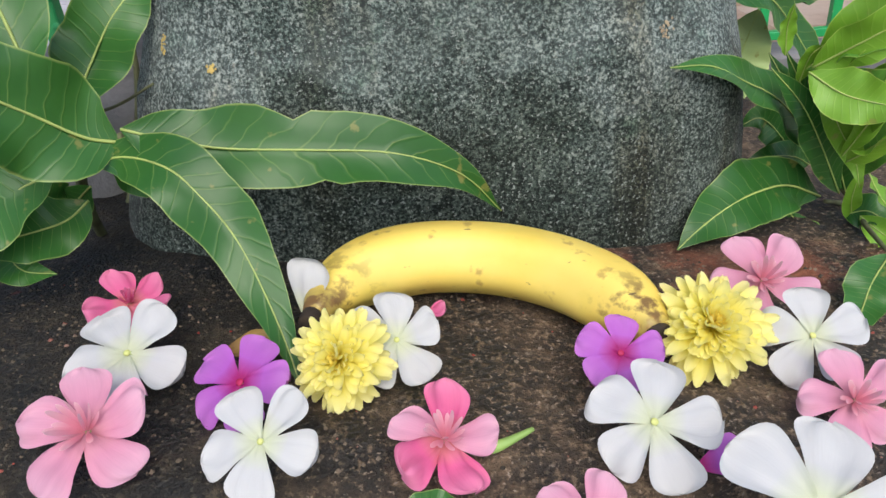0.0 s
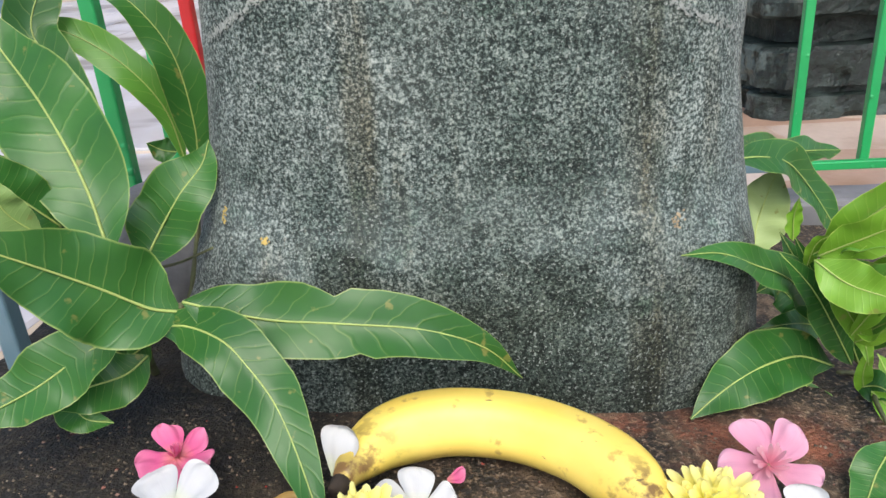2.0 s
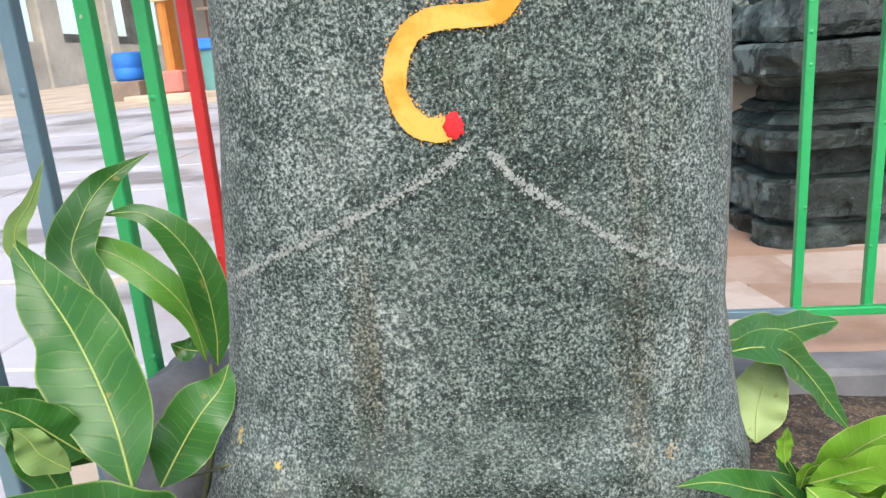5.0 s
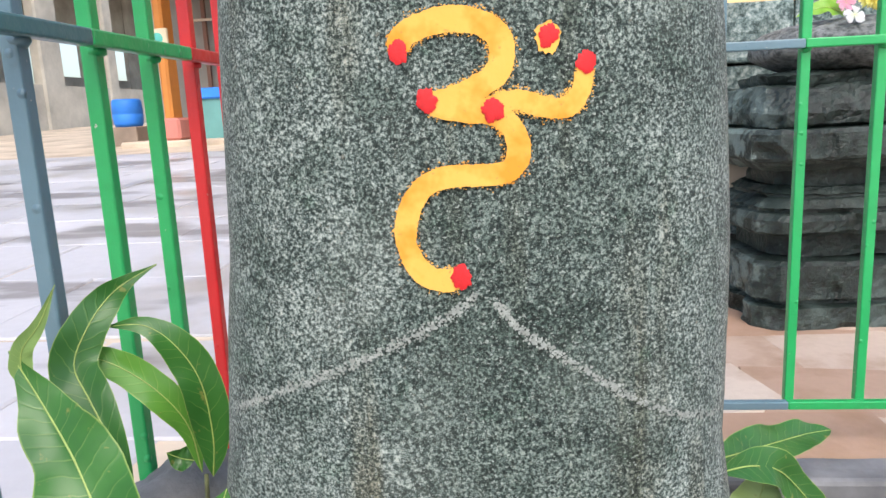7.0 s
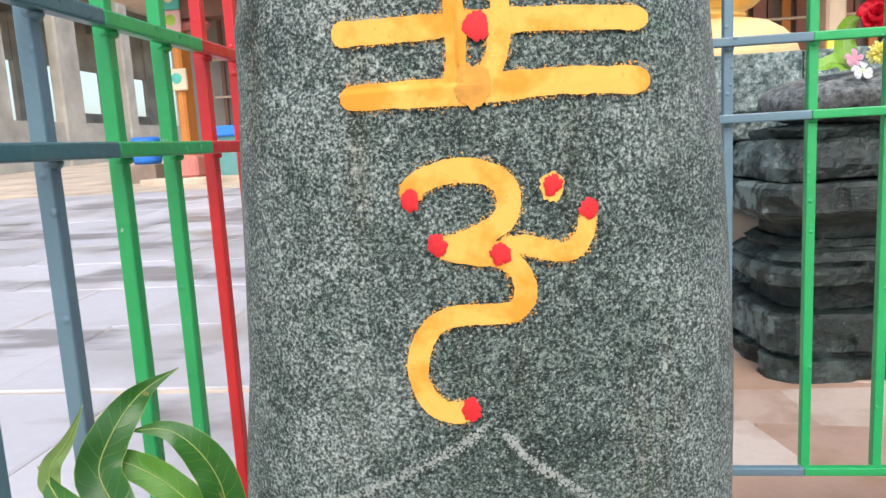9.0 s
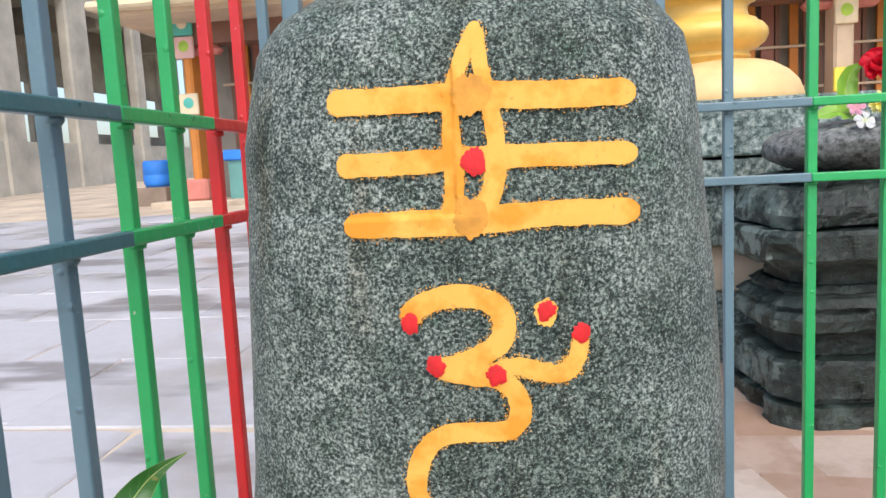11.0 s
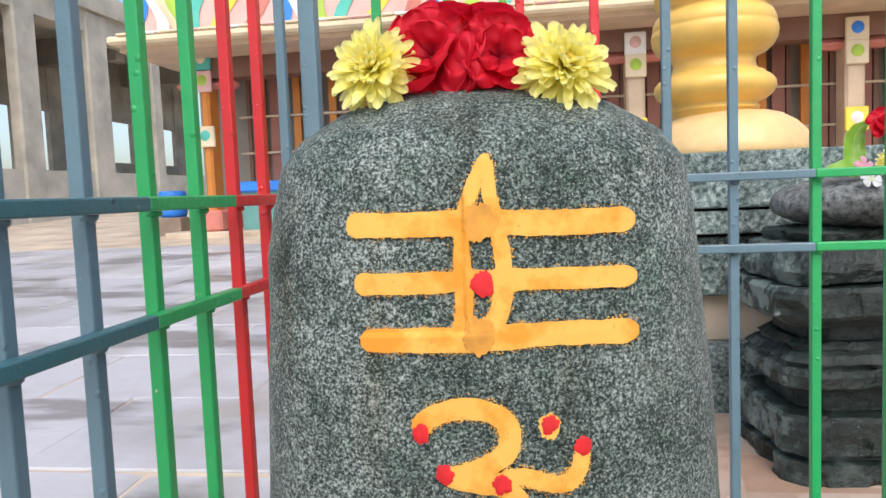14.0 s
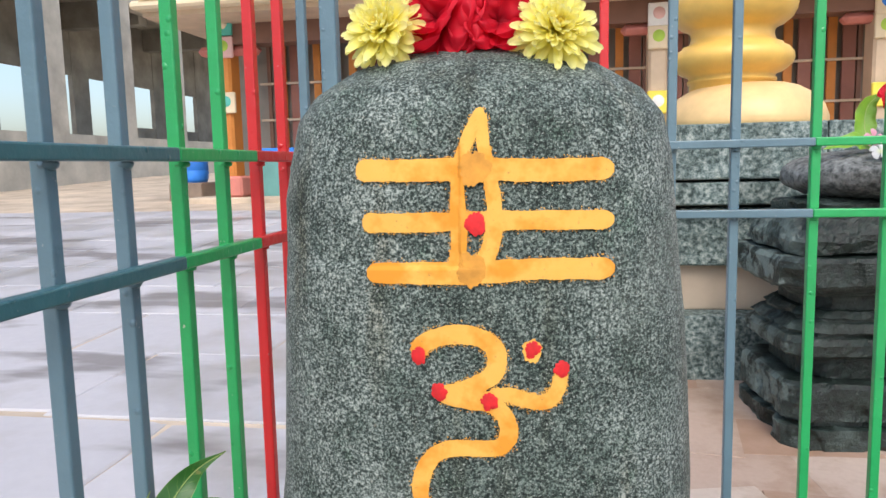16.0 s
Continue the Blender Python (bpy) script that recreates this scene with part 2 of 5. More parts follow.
def fence_mat(name, col):
    m, nt, b = mat(name, 0.32)
    v = coords(nt)
    lumps = noise_tex(nt, v, 70, 3)
    drip = node(nt, "ShaderNodeTexVoronoi", Scale=42.0)
    nt.links.new(v, drip.inputs["Vector"])
    bead = ramp(nt, drip.outputs["Distance"], [(0.05, (1,) * 3), (0.16, (0,) * 3)])
    c = mix(nt, noise_tex(nt, v, 14, 5), [x * 0.8 for x in col], [min(1, x * 1.2) for x in col])
    c = mix(nt, ramp(nt, noise_tex(nt, v, 130, 3), [(0.73, (0,) * 3), (0.77, (1,) * 3)]), c, (0.5, 0.48, 0.42))
    nt.links.new(c, b.inputs["Base Color"])
    bump(nt, b, maths(nt, "ADD", maths(nt, "MULTIPLY", lumps, 1.0), bead), 0.65, 0.002)
    return m


def slab_mat(name, a, c2, stain, wet=0.35, scale=1.6, wetness=0.0):
    """Paving stone: every slab its own shade, stains and damp patches."""
    m, nt, b = mat(name, 0.5)
    g = nt.nodes.new("ShaderNodeNewGeometry")
    info = nt.nodes.new("ShaderNodeObjectInfo")
    isl = maths(nt, "FRACT", maths(nt, "ADD", g.outputs["Random Per Island"], info.outputs["Random"]))
    v = g.outputs["Position"]
    c = mix(nt, isl, a, c2)
    n1, n2 = noise_tex(nt, v, scale, 6, 0.6), noise_tex(nt, v, scale * 14, 5, 0.6)
    c = mix(nt, ramp(nt, n1, [(0.48, (0,) * 3), (0.66, (0.8,) * 3)]), c, stain)
    c = mix(nt, maths(nt, "MULTIPLY", n2, 0.3), c, [x * 0.5 for x in a])
    mp = nt.nodes.new("ShaderNodeMapping")
    mp.inputs["Scale"].default_value = (0.35, 1.1, 1)
    nt.links.new(v, mp.inputs[0])
    damp = ramp(nt, noise_tex(nt, mp.outputs[0], 1.1, 5, 0.6), [(0.52, (0,) * 3), (0.57, (wetness,) * 3)])
    c = mix(nt, damp, c, (0.42, 0.39, 0.36), "MULTIPLY")
    nt.links.new(c, b.inputs["Base Color"])
    nt.links.new(ramp(nt, n1, [(0.45, (0.55,) * 3), (0.64, (wet,) * 3)]), b.inputs["Roughness"])
    bump(nt, b, n2, 0.3, 0.004)
    return m


def carved_mat(name, patch):
    """Dark oiled stone with pale worn patches and sky light painted on its left corner."""
    m, nt, b = mat(name, 0.5)
    g = nt.nodes.new("ShaderNodeNewGeometry")
    v = g.outputs["Position"]
    n1, n2 = noise_tex(nt, v, 7, 6, 0.65), noise_tex(nt, v, 55, 5, 0.65)
    c = mix(nt, ramp(nt, n2, [(0.35, (0,) * 3), (0.68, (1,) * 3)]), (0.002, 0.005, 0.004), (0.016, 0.030, 0.024))
    c = mix(nt, ramp(nt, n1, [(0.50, (0,) * 3), (0.62, (patch,) * 3)]), c, (0.075, 0.105, 0.095))
    sep = nt.nodes.new("ShaderNodeSeparateXYZ")
    nt.links.new(v, sep.inputs[0])
    # open-sky light on the left faces, put into the colour in ragged patches
    sky_lit_corner = maths(nt, "MULTIPLY", ramp(nt, sep.outputs[0], [(0.60, (1,) * 3), (0.66, (0,) * 3)]), ramp(nt, noise_tex(nt, v, 16, 5, 0.7), [(0.46, (0,) * 3), (0.54, (0.85,) * 3)]))
    c = mix(nt, sky_lit_corner, c, (0.20, 0.26, 0.24))
    c = mix(nt, ramp(nt, noise_tex(nt, v, 140, 3), [(0.64, (0,) * 3), (0.74, (0.4,) * 3)]), c, (0.13, 0.17, 0.15))
    nt.links.new(c, b.inputs["Base Color"])
    bump(nt, b, maths(nt, "ADD", n1, maths(nt, "MULTIPLY", n2, 0.6)), 0.9, 0.012)
    return m


def mottled_mat(name, dark, mid, pale, scale):
    """Stone in dark and pale flecks with broad clouds and a pitted skin."""
    m, nt, b = mat(name, 0.6)
    v = coords(nt)
    fleck = noise_tex(nt, v, scale, 5, 0.7)
    c = ramp(nt, fleck, [(0.38, dark), (0.50, mid), (0.66, pale)])
    c = mix(nt, ramp(nt, noise_tex(nt, v, scale / 8, 4), [(0.42, (0.7,) * 3), (0.58, (0,) * 3)]), c, (0.5, 0.52, 0.5), "MULTIPLY")
    nt.links.new(c, b.inputs["Base Color"])
    bump(nt, b, maths(nt, "ADD", fleck, noise_tex(nt, v, scale * 3, 3)), 0.6, 0.005)
    return m


def paste_mat():
    """Turmeric paste: pale yellow where thin, orange smears where thick."""
    m, nt, b = mat("turmeric_paste", 0.85, spec=0.25)
    v = coords(nt)
    thick = noise_tex(nt, v, 26, 4, 0.6)
    c = mix(nt, noise_tex(nt, v, 90, 3), (0.74, 0.385, 0.072), (0.78, 0.43, 0.10))
    c = mix(nt, ramp(nt, thick, [(0.48, (0,) * 3), (0.62, (0.85,) * 3)]), c, (0.66, 0.255, 0.022))
    c = mix(nt, ramp(nt, noise_tex(nt, v, 320, 3), [(0.66, (0,) * 3), (0.76, (0.6,) * 3)]), c, (0.30, 0.17, 0.07))
    nt.links.new(c, b.inputs["Base Color"])
    bump(nt, b, noise_tex(nt, v, 240, 4), 0.25, 0.0008)
    return m


GRANITE, EARTH, BANANA = granite_mat(), earth_mat(), banana_mat()
YELLOW_PAINT = paste_mat()
RED_PAINT = plain("vermilion_paint", (0.62, 0.012, 0.016), 0.7, vary=0.25, scale=120, relief=0.5, dist=0.001)
CHALK = plain("scratched_granite", (0.31, 0.335, 0.31), 0.9, vary=0.4, scale=300)
SAND_STAIN = plain("tan_stain", (0.34, 0.27, 0.17), 0.9, vary=0.4, scale=200)
ORANGE_PASTE = plain("thick_turmeric_paste", (0.70, 0.32, 0.045), 0.8, vary=0.3, scale=60, relief=0.3, dist=0.0006)
OLD_PASTE = plain("dry_turmeric_paste", (0.56, 0.42, 0.13), 0.9, vary=0.3, scale=200)
LEAF = leaf_mat("mango_leaf", (0.014, 0.088, 0.016), (0.062, 0.205, 0.034), (0.33, 0.43, 0.12), 0.33)
LEAF_YOUNG = leaf_mat("young_leaf", (0.12, 0.31, 0.02), (0.25, 0.47, 0.045), (0.42, 0.55, 0.12), 0.38)
LEAF_MID = leaf_mat("bright_leaf", (0.06, 0.20, 0.025), (0.14, 0.34, 0.05), (0.40, 0.50, 0.14))
LEAF_PALE = leaf_mat("leaf_underside", (0.19, 0.32, 0.085), (0.28, 0.42, 0.14), (0.40, 0.50, 0.18), 0.5)
LEAF_THIN = leaf_mat("pale_thin_leaf", (0.34, 0.48, 0.17), (0.44, 0.57, 0.24), (0.50, 0.60, 0.25), 0.5)
RIB = plain("leaf_rib", (0.37, 0.47, 0.13), 0.5, vary=0.2, scale=60)
TWIG = plain("twig_bark", (0.12, 0.13, 0.06), 0.8, vary=0.4, scale=80, relief=0.5, dist=0.001)
WHITE_PETAL = petal_mat("white_petal", (0.56, 0.575, 0.585), (0.61, 0.62, 0.62), (0.57, 0.62, 0.43), 0.15, 0.15)
PURPLE_PETAL = petal_mat("purple_petal", (0.50, 0.13, 0.60), (0.58, 0.23, 0.66), (0.42, 0.01, 0.16), 0.25)
PINK_PETAL = petal_mat("pink_petal", (0.76, 0.33, 0.48), (0.81, 0.50, 0.63), (0.80, 0.36, 0.44), 0.35)
ROSE_PETAL = petal_mat("rose_petal", (0.80, 0.14, 0.34), (0.84, 0.30, 0.48), (0.75, 0.25, 0.25), 0.3)
YELLOW_PETAL = petal_mat("yellow_petal", (0.97, 0.90, 0.22), (0.98, 0.945, 0.48), (0.96, 0.82, 0.09), 0.02, 0.45)
FRINGE_PETAL = petal_mat("oleander_fringe", (0.84, 0.38, 0.48), (0.90, 0.62, 0.68), (0.82, 0.34, 0.42), 0.05, 0.4)
MUM_INNER = petal_mat("inner_yellow_petal", (0.97, 0.80, 0.12), (0.98, 0.89, 0.28), (0.95, 0.70, 0.05), 0.03, 0.45)
RED_PETAL = petal_mat("red_petal", (0.68, 0.008, 0.03), (0.74, 0.014, 0.04), (0.35, 0.002, 0.015), 0.2, 0.4)
DRY_PETAL = petal_mat("dry_petal", (0.50, 0.34, 0.10), (0.55, 0.42, 0.20), (0.25, 0.14, 0.05), 0.5)
EYE_YELLOW = plain("flower_eye", (0.62, 0.66, 0.22), 0.6, vary=0.2, scale=400)
EYE_RED = plain("crimson_eye", (0.45, 0.01, 0.09), 0.6, vary=0.2, scale=400)
FENCE = {"blue": fence_mat("blue_grey_paint", (0.115, 0.195, 0.24)), "teal": fence_mat("dark_teal_paint", (0.05, 0.145, 0.165)), "green": fence_mat("green_paint", (0.02, 0.34, 0.10)), "red": fence_mat("red_paint", (0.56, 0.018, 0.022))}
SLAB = slab_mat("grey_slab", (0.47, 0.465, 0.49), (0.57, 0.555, 0.575), (0.30, 0.28, 0.25), 0.28, wetness=0.85)
SLAB_WARM = slab_mat("sandstone_slab", (0.44, 0.29, 0.21), (0.66, 0.57, 0.49), (0.30, 0.18, 0.10), 0.5, 4.0)
JOINT = plain("sand_ground", (0.57, 0.47, 0.36), 0.95, vary=0.35, scale=2.0, relief=0.4, dist=0.01)
CONCRETE = plain("bare_concrete", (0.50, 0.465, 0.39), 0.9, vary=0.3, scale=1.5, relief=0.3, dist=0.01)
# darker copy of the bare concrete, with indoor shade put into its colour
SHADE_CONCRETE = plain("shaded_concrete", (0.38, 0.355, 0.30), 0.95, vary=0.4, scale=1.2)
DUSTY = plain("dusty_floor", (0.34, 0.26, 0.20), 0.9, vary=0.4, scale=1.5)
KERB = plain("kerb_granite", (0.17, 0.172, 0.18), 0.6, vary=0.5, scale=14, relief=0.5, dist=0.003)
ROCK = plain("grey_rock", (0.20, 0.20, 0.205), 0.85, vary=0.5, scale=22, relief=0.8, dist=0.005)
CARVED = carved_mat("weathered_carved_stone", 0.30)
CARVED_PALE = carved_mat("pale_patched_stone", 0.65)
SMOOTH_STONE = mottled_mat("round_black_stone", (0.045, 0.052, 0.05), (0.16, 0.17, 0.165), (0.27, 0.285, 0.28), 60)
GREEN_GRANITE = mottled_mat("green_granite", (0.028, 0.055, 0.052), (0.16, 0.225, 0.215), (0.45, 0.50, 0.47), 70)
GOLD = plain("gold_paint", (0.80, 0.50, 0.115), 0.38, 0.05, vary=0.18, scale=7, relief=0.15, dist=0.002)
GOLD_PALE = plain("faded_gold_paint", (0.80, 0.545, 0.25), 0.45, 0.03, vary=0.16, scale=9, relief=0.2, dist=0.002)


def tint(name, col, rough=0.6):
    return plain(name, col, rough, vary=0.18, scale=3.0)


SOFFIT, BROWN = tint("beige_paint", (0.60, 0.46, 0.32)), tint("brown_wood", (0.20, 0.095, 0.06))
CREAM = tint("cream_paint", (0.75, 0.62, 0.42))
ORANGE, TEAL, SKYBLUE = tint("orange_paint", (0.60, 0.22, 0.04)), tint("teal_paint", (0.10, 0.50, 0.42)), tint("blue_paint", (0.03, 0.22, 0.75))
LEMON, LIME, ROSE, WHITE = tint("lemon_paint", (0.80, 0.66, 0.08)), tint("lime_paint", (0.42, 0.62, 0.08)), tint("rose_paint", (0.58, 0.20, 0.16)), tint("white_paint", (0.8, 0.79, 0.76))
PASTEL = tint("faded_rose_paint", (0.74, 0.46, 0.42))
MAROON, DARK_TEAL, DARK = tint("maroon_paint", (0.30, 0.12, 0.085)), tint("dark_teal_paint", (0.12, 0.30, 0.28)), tint("dark_interior", (0.28, 0.25, 0.21))


# ---- builders ----
def mesh_of(name, bm, material, smooth=True):
    me = bpy.data.meshes.new(name)
    bm.normal_update()
    bm.to_mesh(me)
    bm.free()
    me.materials.append(material)
    me.polygons.foreach_set("use_smooth", [smooth] * len(me.polygons))
    return me


def part(name, bm, material, parent, label="", smooth=True, m=None):
    data = bm if isinstance(bm, bpy.types.Mesh) else mesh_of(name, bm, material, smooth)
    ob = new(name, data)
    ob.parent = parent
    if m is not None:
        ob.matrix_basis = m
    return tagged(ob, label)


def thing(name, label, category, m=None, group="", kind=""):
    ob = new(name)
    ob.empty_display_size = 0.02
    if m is not None:
        ob.matrix_basis = m
    return tagged(ob, label, category, group, kind)


def grid(fn, nu, nv, closed=False):
    """A bmesh sheet from fn(u, v), u and v from 0 to 1, with a UV map."""
    bm = bmesh.new()
    uv = bm.loops.layers.uv.new("UVMap")
    vs = [[bm.verts.new(fn(i / nu, j / nv)) for j in range(nv if closed else nv + 1)] for i in range(nu + 1)]
    n = len(vs[0])
    for i in range(nu):
        for j in range(nv):
            k = (j + 1) % n
            f = bm.faces.new((vs[i][j], vs[i + 1][j], vs[i + 1][k], vs[i][k]))
            for lp, (a, b) in zip(f.loops, ((i, j), (i + 1, j), (i + 1, j + 1), (i, j + 1))):
                lp[uv].uv = (a / nu, b / nv)
    return bm


def box(x0, x1, y0, y1, z0, z1, bevel=0.0, seg=1):
    bm = bmesh.new()
    bmesh.ops.create_cube(bm, size=1)
    bmesh.ops.scale(bm, vec=(x1 - x0, y1 - y0, z1 - z0), verts=bm.verts)
    bmesh.ops.translate(bm, vec=((x0 + x1) / 2, (y0 + y1) / 2, (z0 + z1) / 2), verts=bm.verts)
    if bevel:
        bmesh.ops.bevel(bm, geom=bm.edges[:], offset=bevel, segments=seg, affect="EDGES", profile=0.5)
    return bm


def rough_box(x0, x1, y0, y1, z0, z1, bevel, cut=4, amp=0.01, freq=6.0):
    """A hewn block: a bevelled box, cut fine and pushed about."""
    bm = box(x0, x1, y0, y1, z0, z1, bevel, 2)
    bmesh.ops.triangulate(bm, faces=bm.faces[:])
    for _ in range(cut):
        long = [e for e in bm.edges if e.calc_length() > 0.05]
        if not long:
            break
        bmesh.ops.subdivide_edges(bm, edges=long, cuts=1, use_grid_fill=True)
        bmesh.ops.triangulate(bm, faces=bm.faces[:])
    for v in bm.verts:
        d = noise.noise_vector(v.co * freq) * amp + noise.noise_vector(v.co * freq * 4) * amp * 0.35
        if v.co.z < z0 + 1e-4:
            d.z = 0
        v.co += d
    return bm


def spline(pts, n):
    """Catmull-Rom through the points, n + 1 samples."""
    p = [Vector(q) for q in pts]
    p = [2 * p[0] - p[1], *p, 2 * p[-1] - p[-2]]
    out = []
    for i in range(n + 1):
        s = i / n * (len(p) - 3)
        k = min(int(s), len(p) - 4)
        t = s - k
        a, b, c, d = p[k:k + 4]
        out.append(0.5 * (2 * b + (c - a) * t + (2 * a - 5 * b + 4 * c - d) * t * t + (3 * b - a - 3 * c + d) * t ** 3))
    return out


def tube(pts, radius, seg=8, n=None):
    """A tube along points; radius is a number or a function of 0 to 1."""
    ps = [Vector(p) for p in pts] if n is None else spline(pts, n)
    m = len(ps) - 1
    frames, ref = [], Vector((0.13, 0.31, 0.94))
    for i, p in enumerate(ps):
        t = (ps[min(i + 1, m)] - ps[max(i - 1, 0)]).normalized()
        a = t.cross(ref)
        a = a.normalized() if a.length > 1e-4 else t.orthogonal().normalized()
        ref = a.cross(t)
        frames.append((p, a, ref))

    def at(u, v):
        p, a, b = frames[round(u * m)]
        r = radius(u) if callable(radius) else radius
        return p + (a * math.cos(v * math.tau) + b * math.sin(v * math.tau)) * r

    bm = grid(at, m, seg, True)
    bm.verts.ensure_lookup_table()
    bm.faces.new([bm.verts[j] for j in range(seg)])
    bm.faces.new([bm.verts[m * seg + j] for j in reversed(range(seg))])
    return bm


def lathe(profile, seg=40):
    bm = grid(lambda u, v: (profile[round(u * (len(profile) - 1))][0] * math.cos(-v * math.tau), profile[round(u * (len(profile) - 1))][0] * math.sin(-v * math.tau), profile[round(u * (len(profile) - 1))][1]), len(profile) - 1, seg, True)
    return bm


def smooth_step(a, b, x):
    t = min(1.0, max(0.0, (x - a) / (b - a)))
    return t * t * (3 - 2 * t)


# ---- the standing stone ----
CX, CY, RY, NN = 0.016, 0.54, 0.11, 2.6


def plinth_z(x):
    """The plinth's top falls a little from left to right."""
    return 0.089 - 0.06 * x


ZS = [.06, .0996, .1291, .1693, .1986, .2419, .2864, .3662, .4226, .4996, .5481, .5962, .6463, .6754, .7049, .7244, .7439, .7556, .7614]
LEFT = [.2426, .2345, .2229, .2082, .1979, .1865, .1792, .1712, .1637, .1596, .1571, .1536, .1523, .1469, .1404, .1262, .0955, .0589, .0016]
RIGHT = [.1956, .1916, .1896, .1874, .1807, .1748, .1685, .1698, .1698, .1659, .1631, .1580, .1537, .1516, .1452, .1294, .0970, .0579, .0010]


def stone_front(x, z):
    """The depth of the stone's front face at x, z."""
    r = float(np.interp(z, ZS, RIGHT if x > CX else LEFT))
    k = min(1.0, r / 0.158) if z > 0.6 else 1.0
    u = min(0.999, abs(x - CX) / r)
    return CY - RY * k * (1 - u ** NN) ** (1 / NN) + 0.05 * (x - CX) - 0.012 * smooth_step(0.235, 0.18, z) * smooth_step(0.1, 0.6, u)


def stone_point(u, v):
    z = ZS[0] + (ZS[-1] - ZS[0]) * (1 - (1 - u) ** 1.6)
    a = v * math.tau
    ca, sa = math.cos(a), -math.sin(a)
    ex = math.copysign(abs(ca) ** (2 / NN), ca)
    ey = math.copysign(abs(sa) ** (2 / NN), sa)
    r = float(np.interp(z, ZS, RIGHT if ex > 0 else LEFT))
    k = min(1.0, r / 0.158) if z > 0.6 else 1.0
    x, y = CX + ex * r, CY + ey * RY * k + 0.05 * ex * r
    if ey < 0:
        y -= 0.012 * smooth_step(0.235, 0.18, z) * smooth_step(0.1, 0.6, abs(ex)) * min(1, -ey * 3)
    p = Vector((x, y, z))
    low = smooth_step(0.25, 0.16, z)
    out = Vector((ex, ey, 0)).normalized()
    return p + out * (noise.noise(p * 18) * (0.0004 + 0.004 * low) + noise.noise(p * 55) * (0.0002 + 0.0015 * low))


stone = tagged(new("standing_stone", mesh_of("standing_stone", grid(stone_point, 210, 170, True), GRANITE)), "speckled grey granite standing stone painted with yellow ritual marks", "stone")


def ribbon(pts, width, lift, n=40, seed=0, taper=0.0):
    """A brushed stroke on the stone's face, its edges uneven and its middle thicker."""
    cen = spline([(x, 0, z) for x, z in pts], n)

    def at(u, v):
        i = round(u * n)
        t = (cen[min(i + 1, n)] - cen[max(i - 1, 0)]).normalized()
        side = Vector((-t.z, 0, t.x))
        w = width * 0.5 * (1 + 0.13 * noise.noise(Vector((u * 14, seed + 3.1, 0)))) * (1 - taper * (1 - u))
        e = min(i, n - i) / n * (n * (cen[1] - cen[0]).length + 1e-6) / (width * 0.5)
        w *= math.sqrt(max(0.0, 1 - (1 - min(1, e + 0.06)) ** 2))
        s = v * 2 - 1
        jag = 1 + (0.07 * noise.noise(Vector((u * 60, seed + (9 if s > 0 else 2), 0))) + 0.06 * noise.noise(Vector((u * 190, seed + (4 if s > 0 else 1), 0)))) * abs(s)
        p = cen[i] + side * w * s * jag
        return (p.x, stone_front(p.x, p.z) - 0.0022 - lift, p.z)

    bm = grid(at, n, 10)
    rnd = random.Random(int(seed * 100) + 5)
    for _ in range(n * 5):
        q = Vector(at(rnd.randint(1, n - 1) / n, rnd.choice((0, 1))))
        x, z, r = q.x + rnd.gauss(0, .0011), q.z + rnd.gauss(0, .0011), rnd.uniform(.00015, .0006)
        bm.faces.new([bm.verts.new((x + r * math.cos(a) * rnd.uniform(.6, 1.4), q.y, z + r * math.sin(a) * rnd.uniform(.6, 1.4))) for a in (0, 1.3, 2.6, 3.9, 5.2)])
    return bm


def blot(x, z, r, lift, seed):
    def at(u, v):
        a = v * math.tau
        k = 1 + 0.26 * noise.noise(Vector((math.cos(a) * 1.6, math.sin(a) * 1.6, seed))) + 0.2 * noise.noise(Vector((math.cos(a) * 4.4, math.sin(a) * 4.4, seed))) + 0.1 * noise.noise(Vector((math.cos(a) * 11, math.sin(a) * 11, seed)))
        px, pz = x + math.cos(a) * r * u * k, z + math.sin(a) * r * u * k * 1.12
        return (px, stone_front(px, pz) - 0.0030 - lift * (1 - u ** 4), pz)

    return grid(at, 5, 48, True)


OM = [([(-.0142, .5385), (-.0114, .5471), (.0009, .5528), (.0151, .5547), (.0294, .5518), (.0381, .5451), (.04, .5354), (.0363, .5258), (.0258, .5192), (.0125, .5136), (-.0008, .5127)], .0131),
      ([(-.0008, .5127), (.0182, .5078), (.0344, .5057), (.0446, .4972), (.0474, .4847), (.0417, .4752), (.0264, .4734), (.0111, .4734), (-.0021, .4697), (-.0116, .4583), (-.0154, .4441), (-.0136, .4317), (-.006, .4201), (.0044, .4162), (.0129, .417)], .0123),
      ([(.0268, .5077), (.0373, .5105), (.0478, .5123), (.0595, .5083), (.0721, .5071), (.0799, .5138), (.0837, .5283)], .0108)]
BARS = [([(-.0575, .6675), (-.0194, .6667), (.0256, .6669), (.0692, .6651), (.1189, .6653)], .0152),
        ([(-.053, .6312), (-.0134, .6312), (.0249, .6321), (.0685, .632), (.119, .6308)], .0131),
        ([(-.0498, .5966), (-.0107, .5968), (.0235, .5969), (.0678, .5992), (.1194, .5977)], .0147),
        ([(.031, .7076), (.0235, .6911), (.0165, .6727), (.0146, .6533), (.0153, .6292), (.0148, .6103), (.013, .5978)], .0122),
        ([(.0301, .7057), (.0322, .6834), (.0362, .663), (.0392, .6427), (.0384, .6224), (.033, .6066), (.0216, .5979)], .0125)]
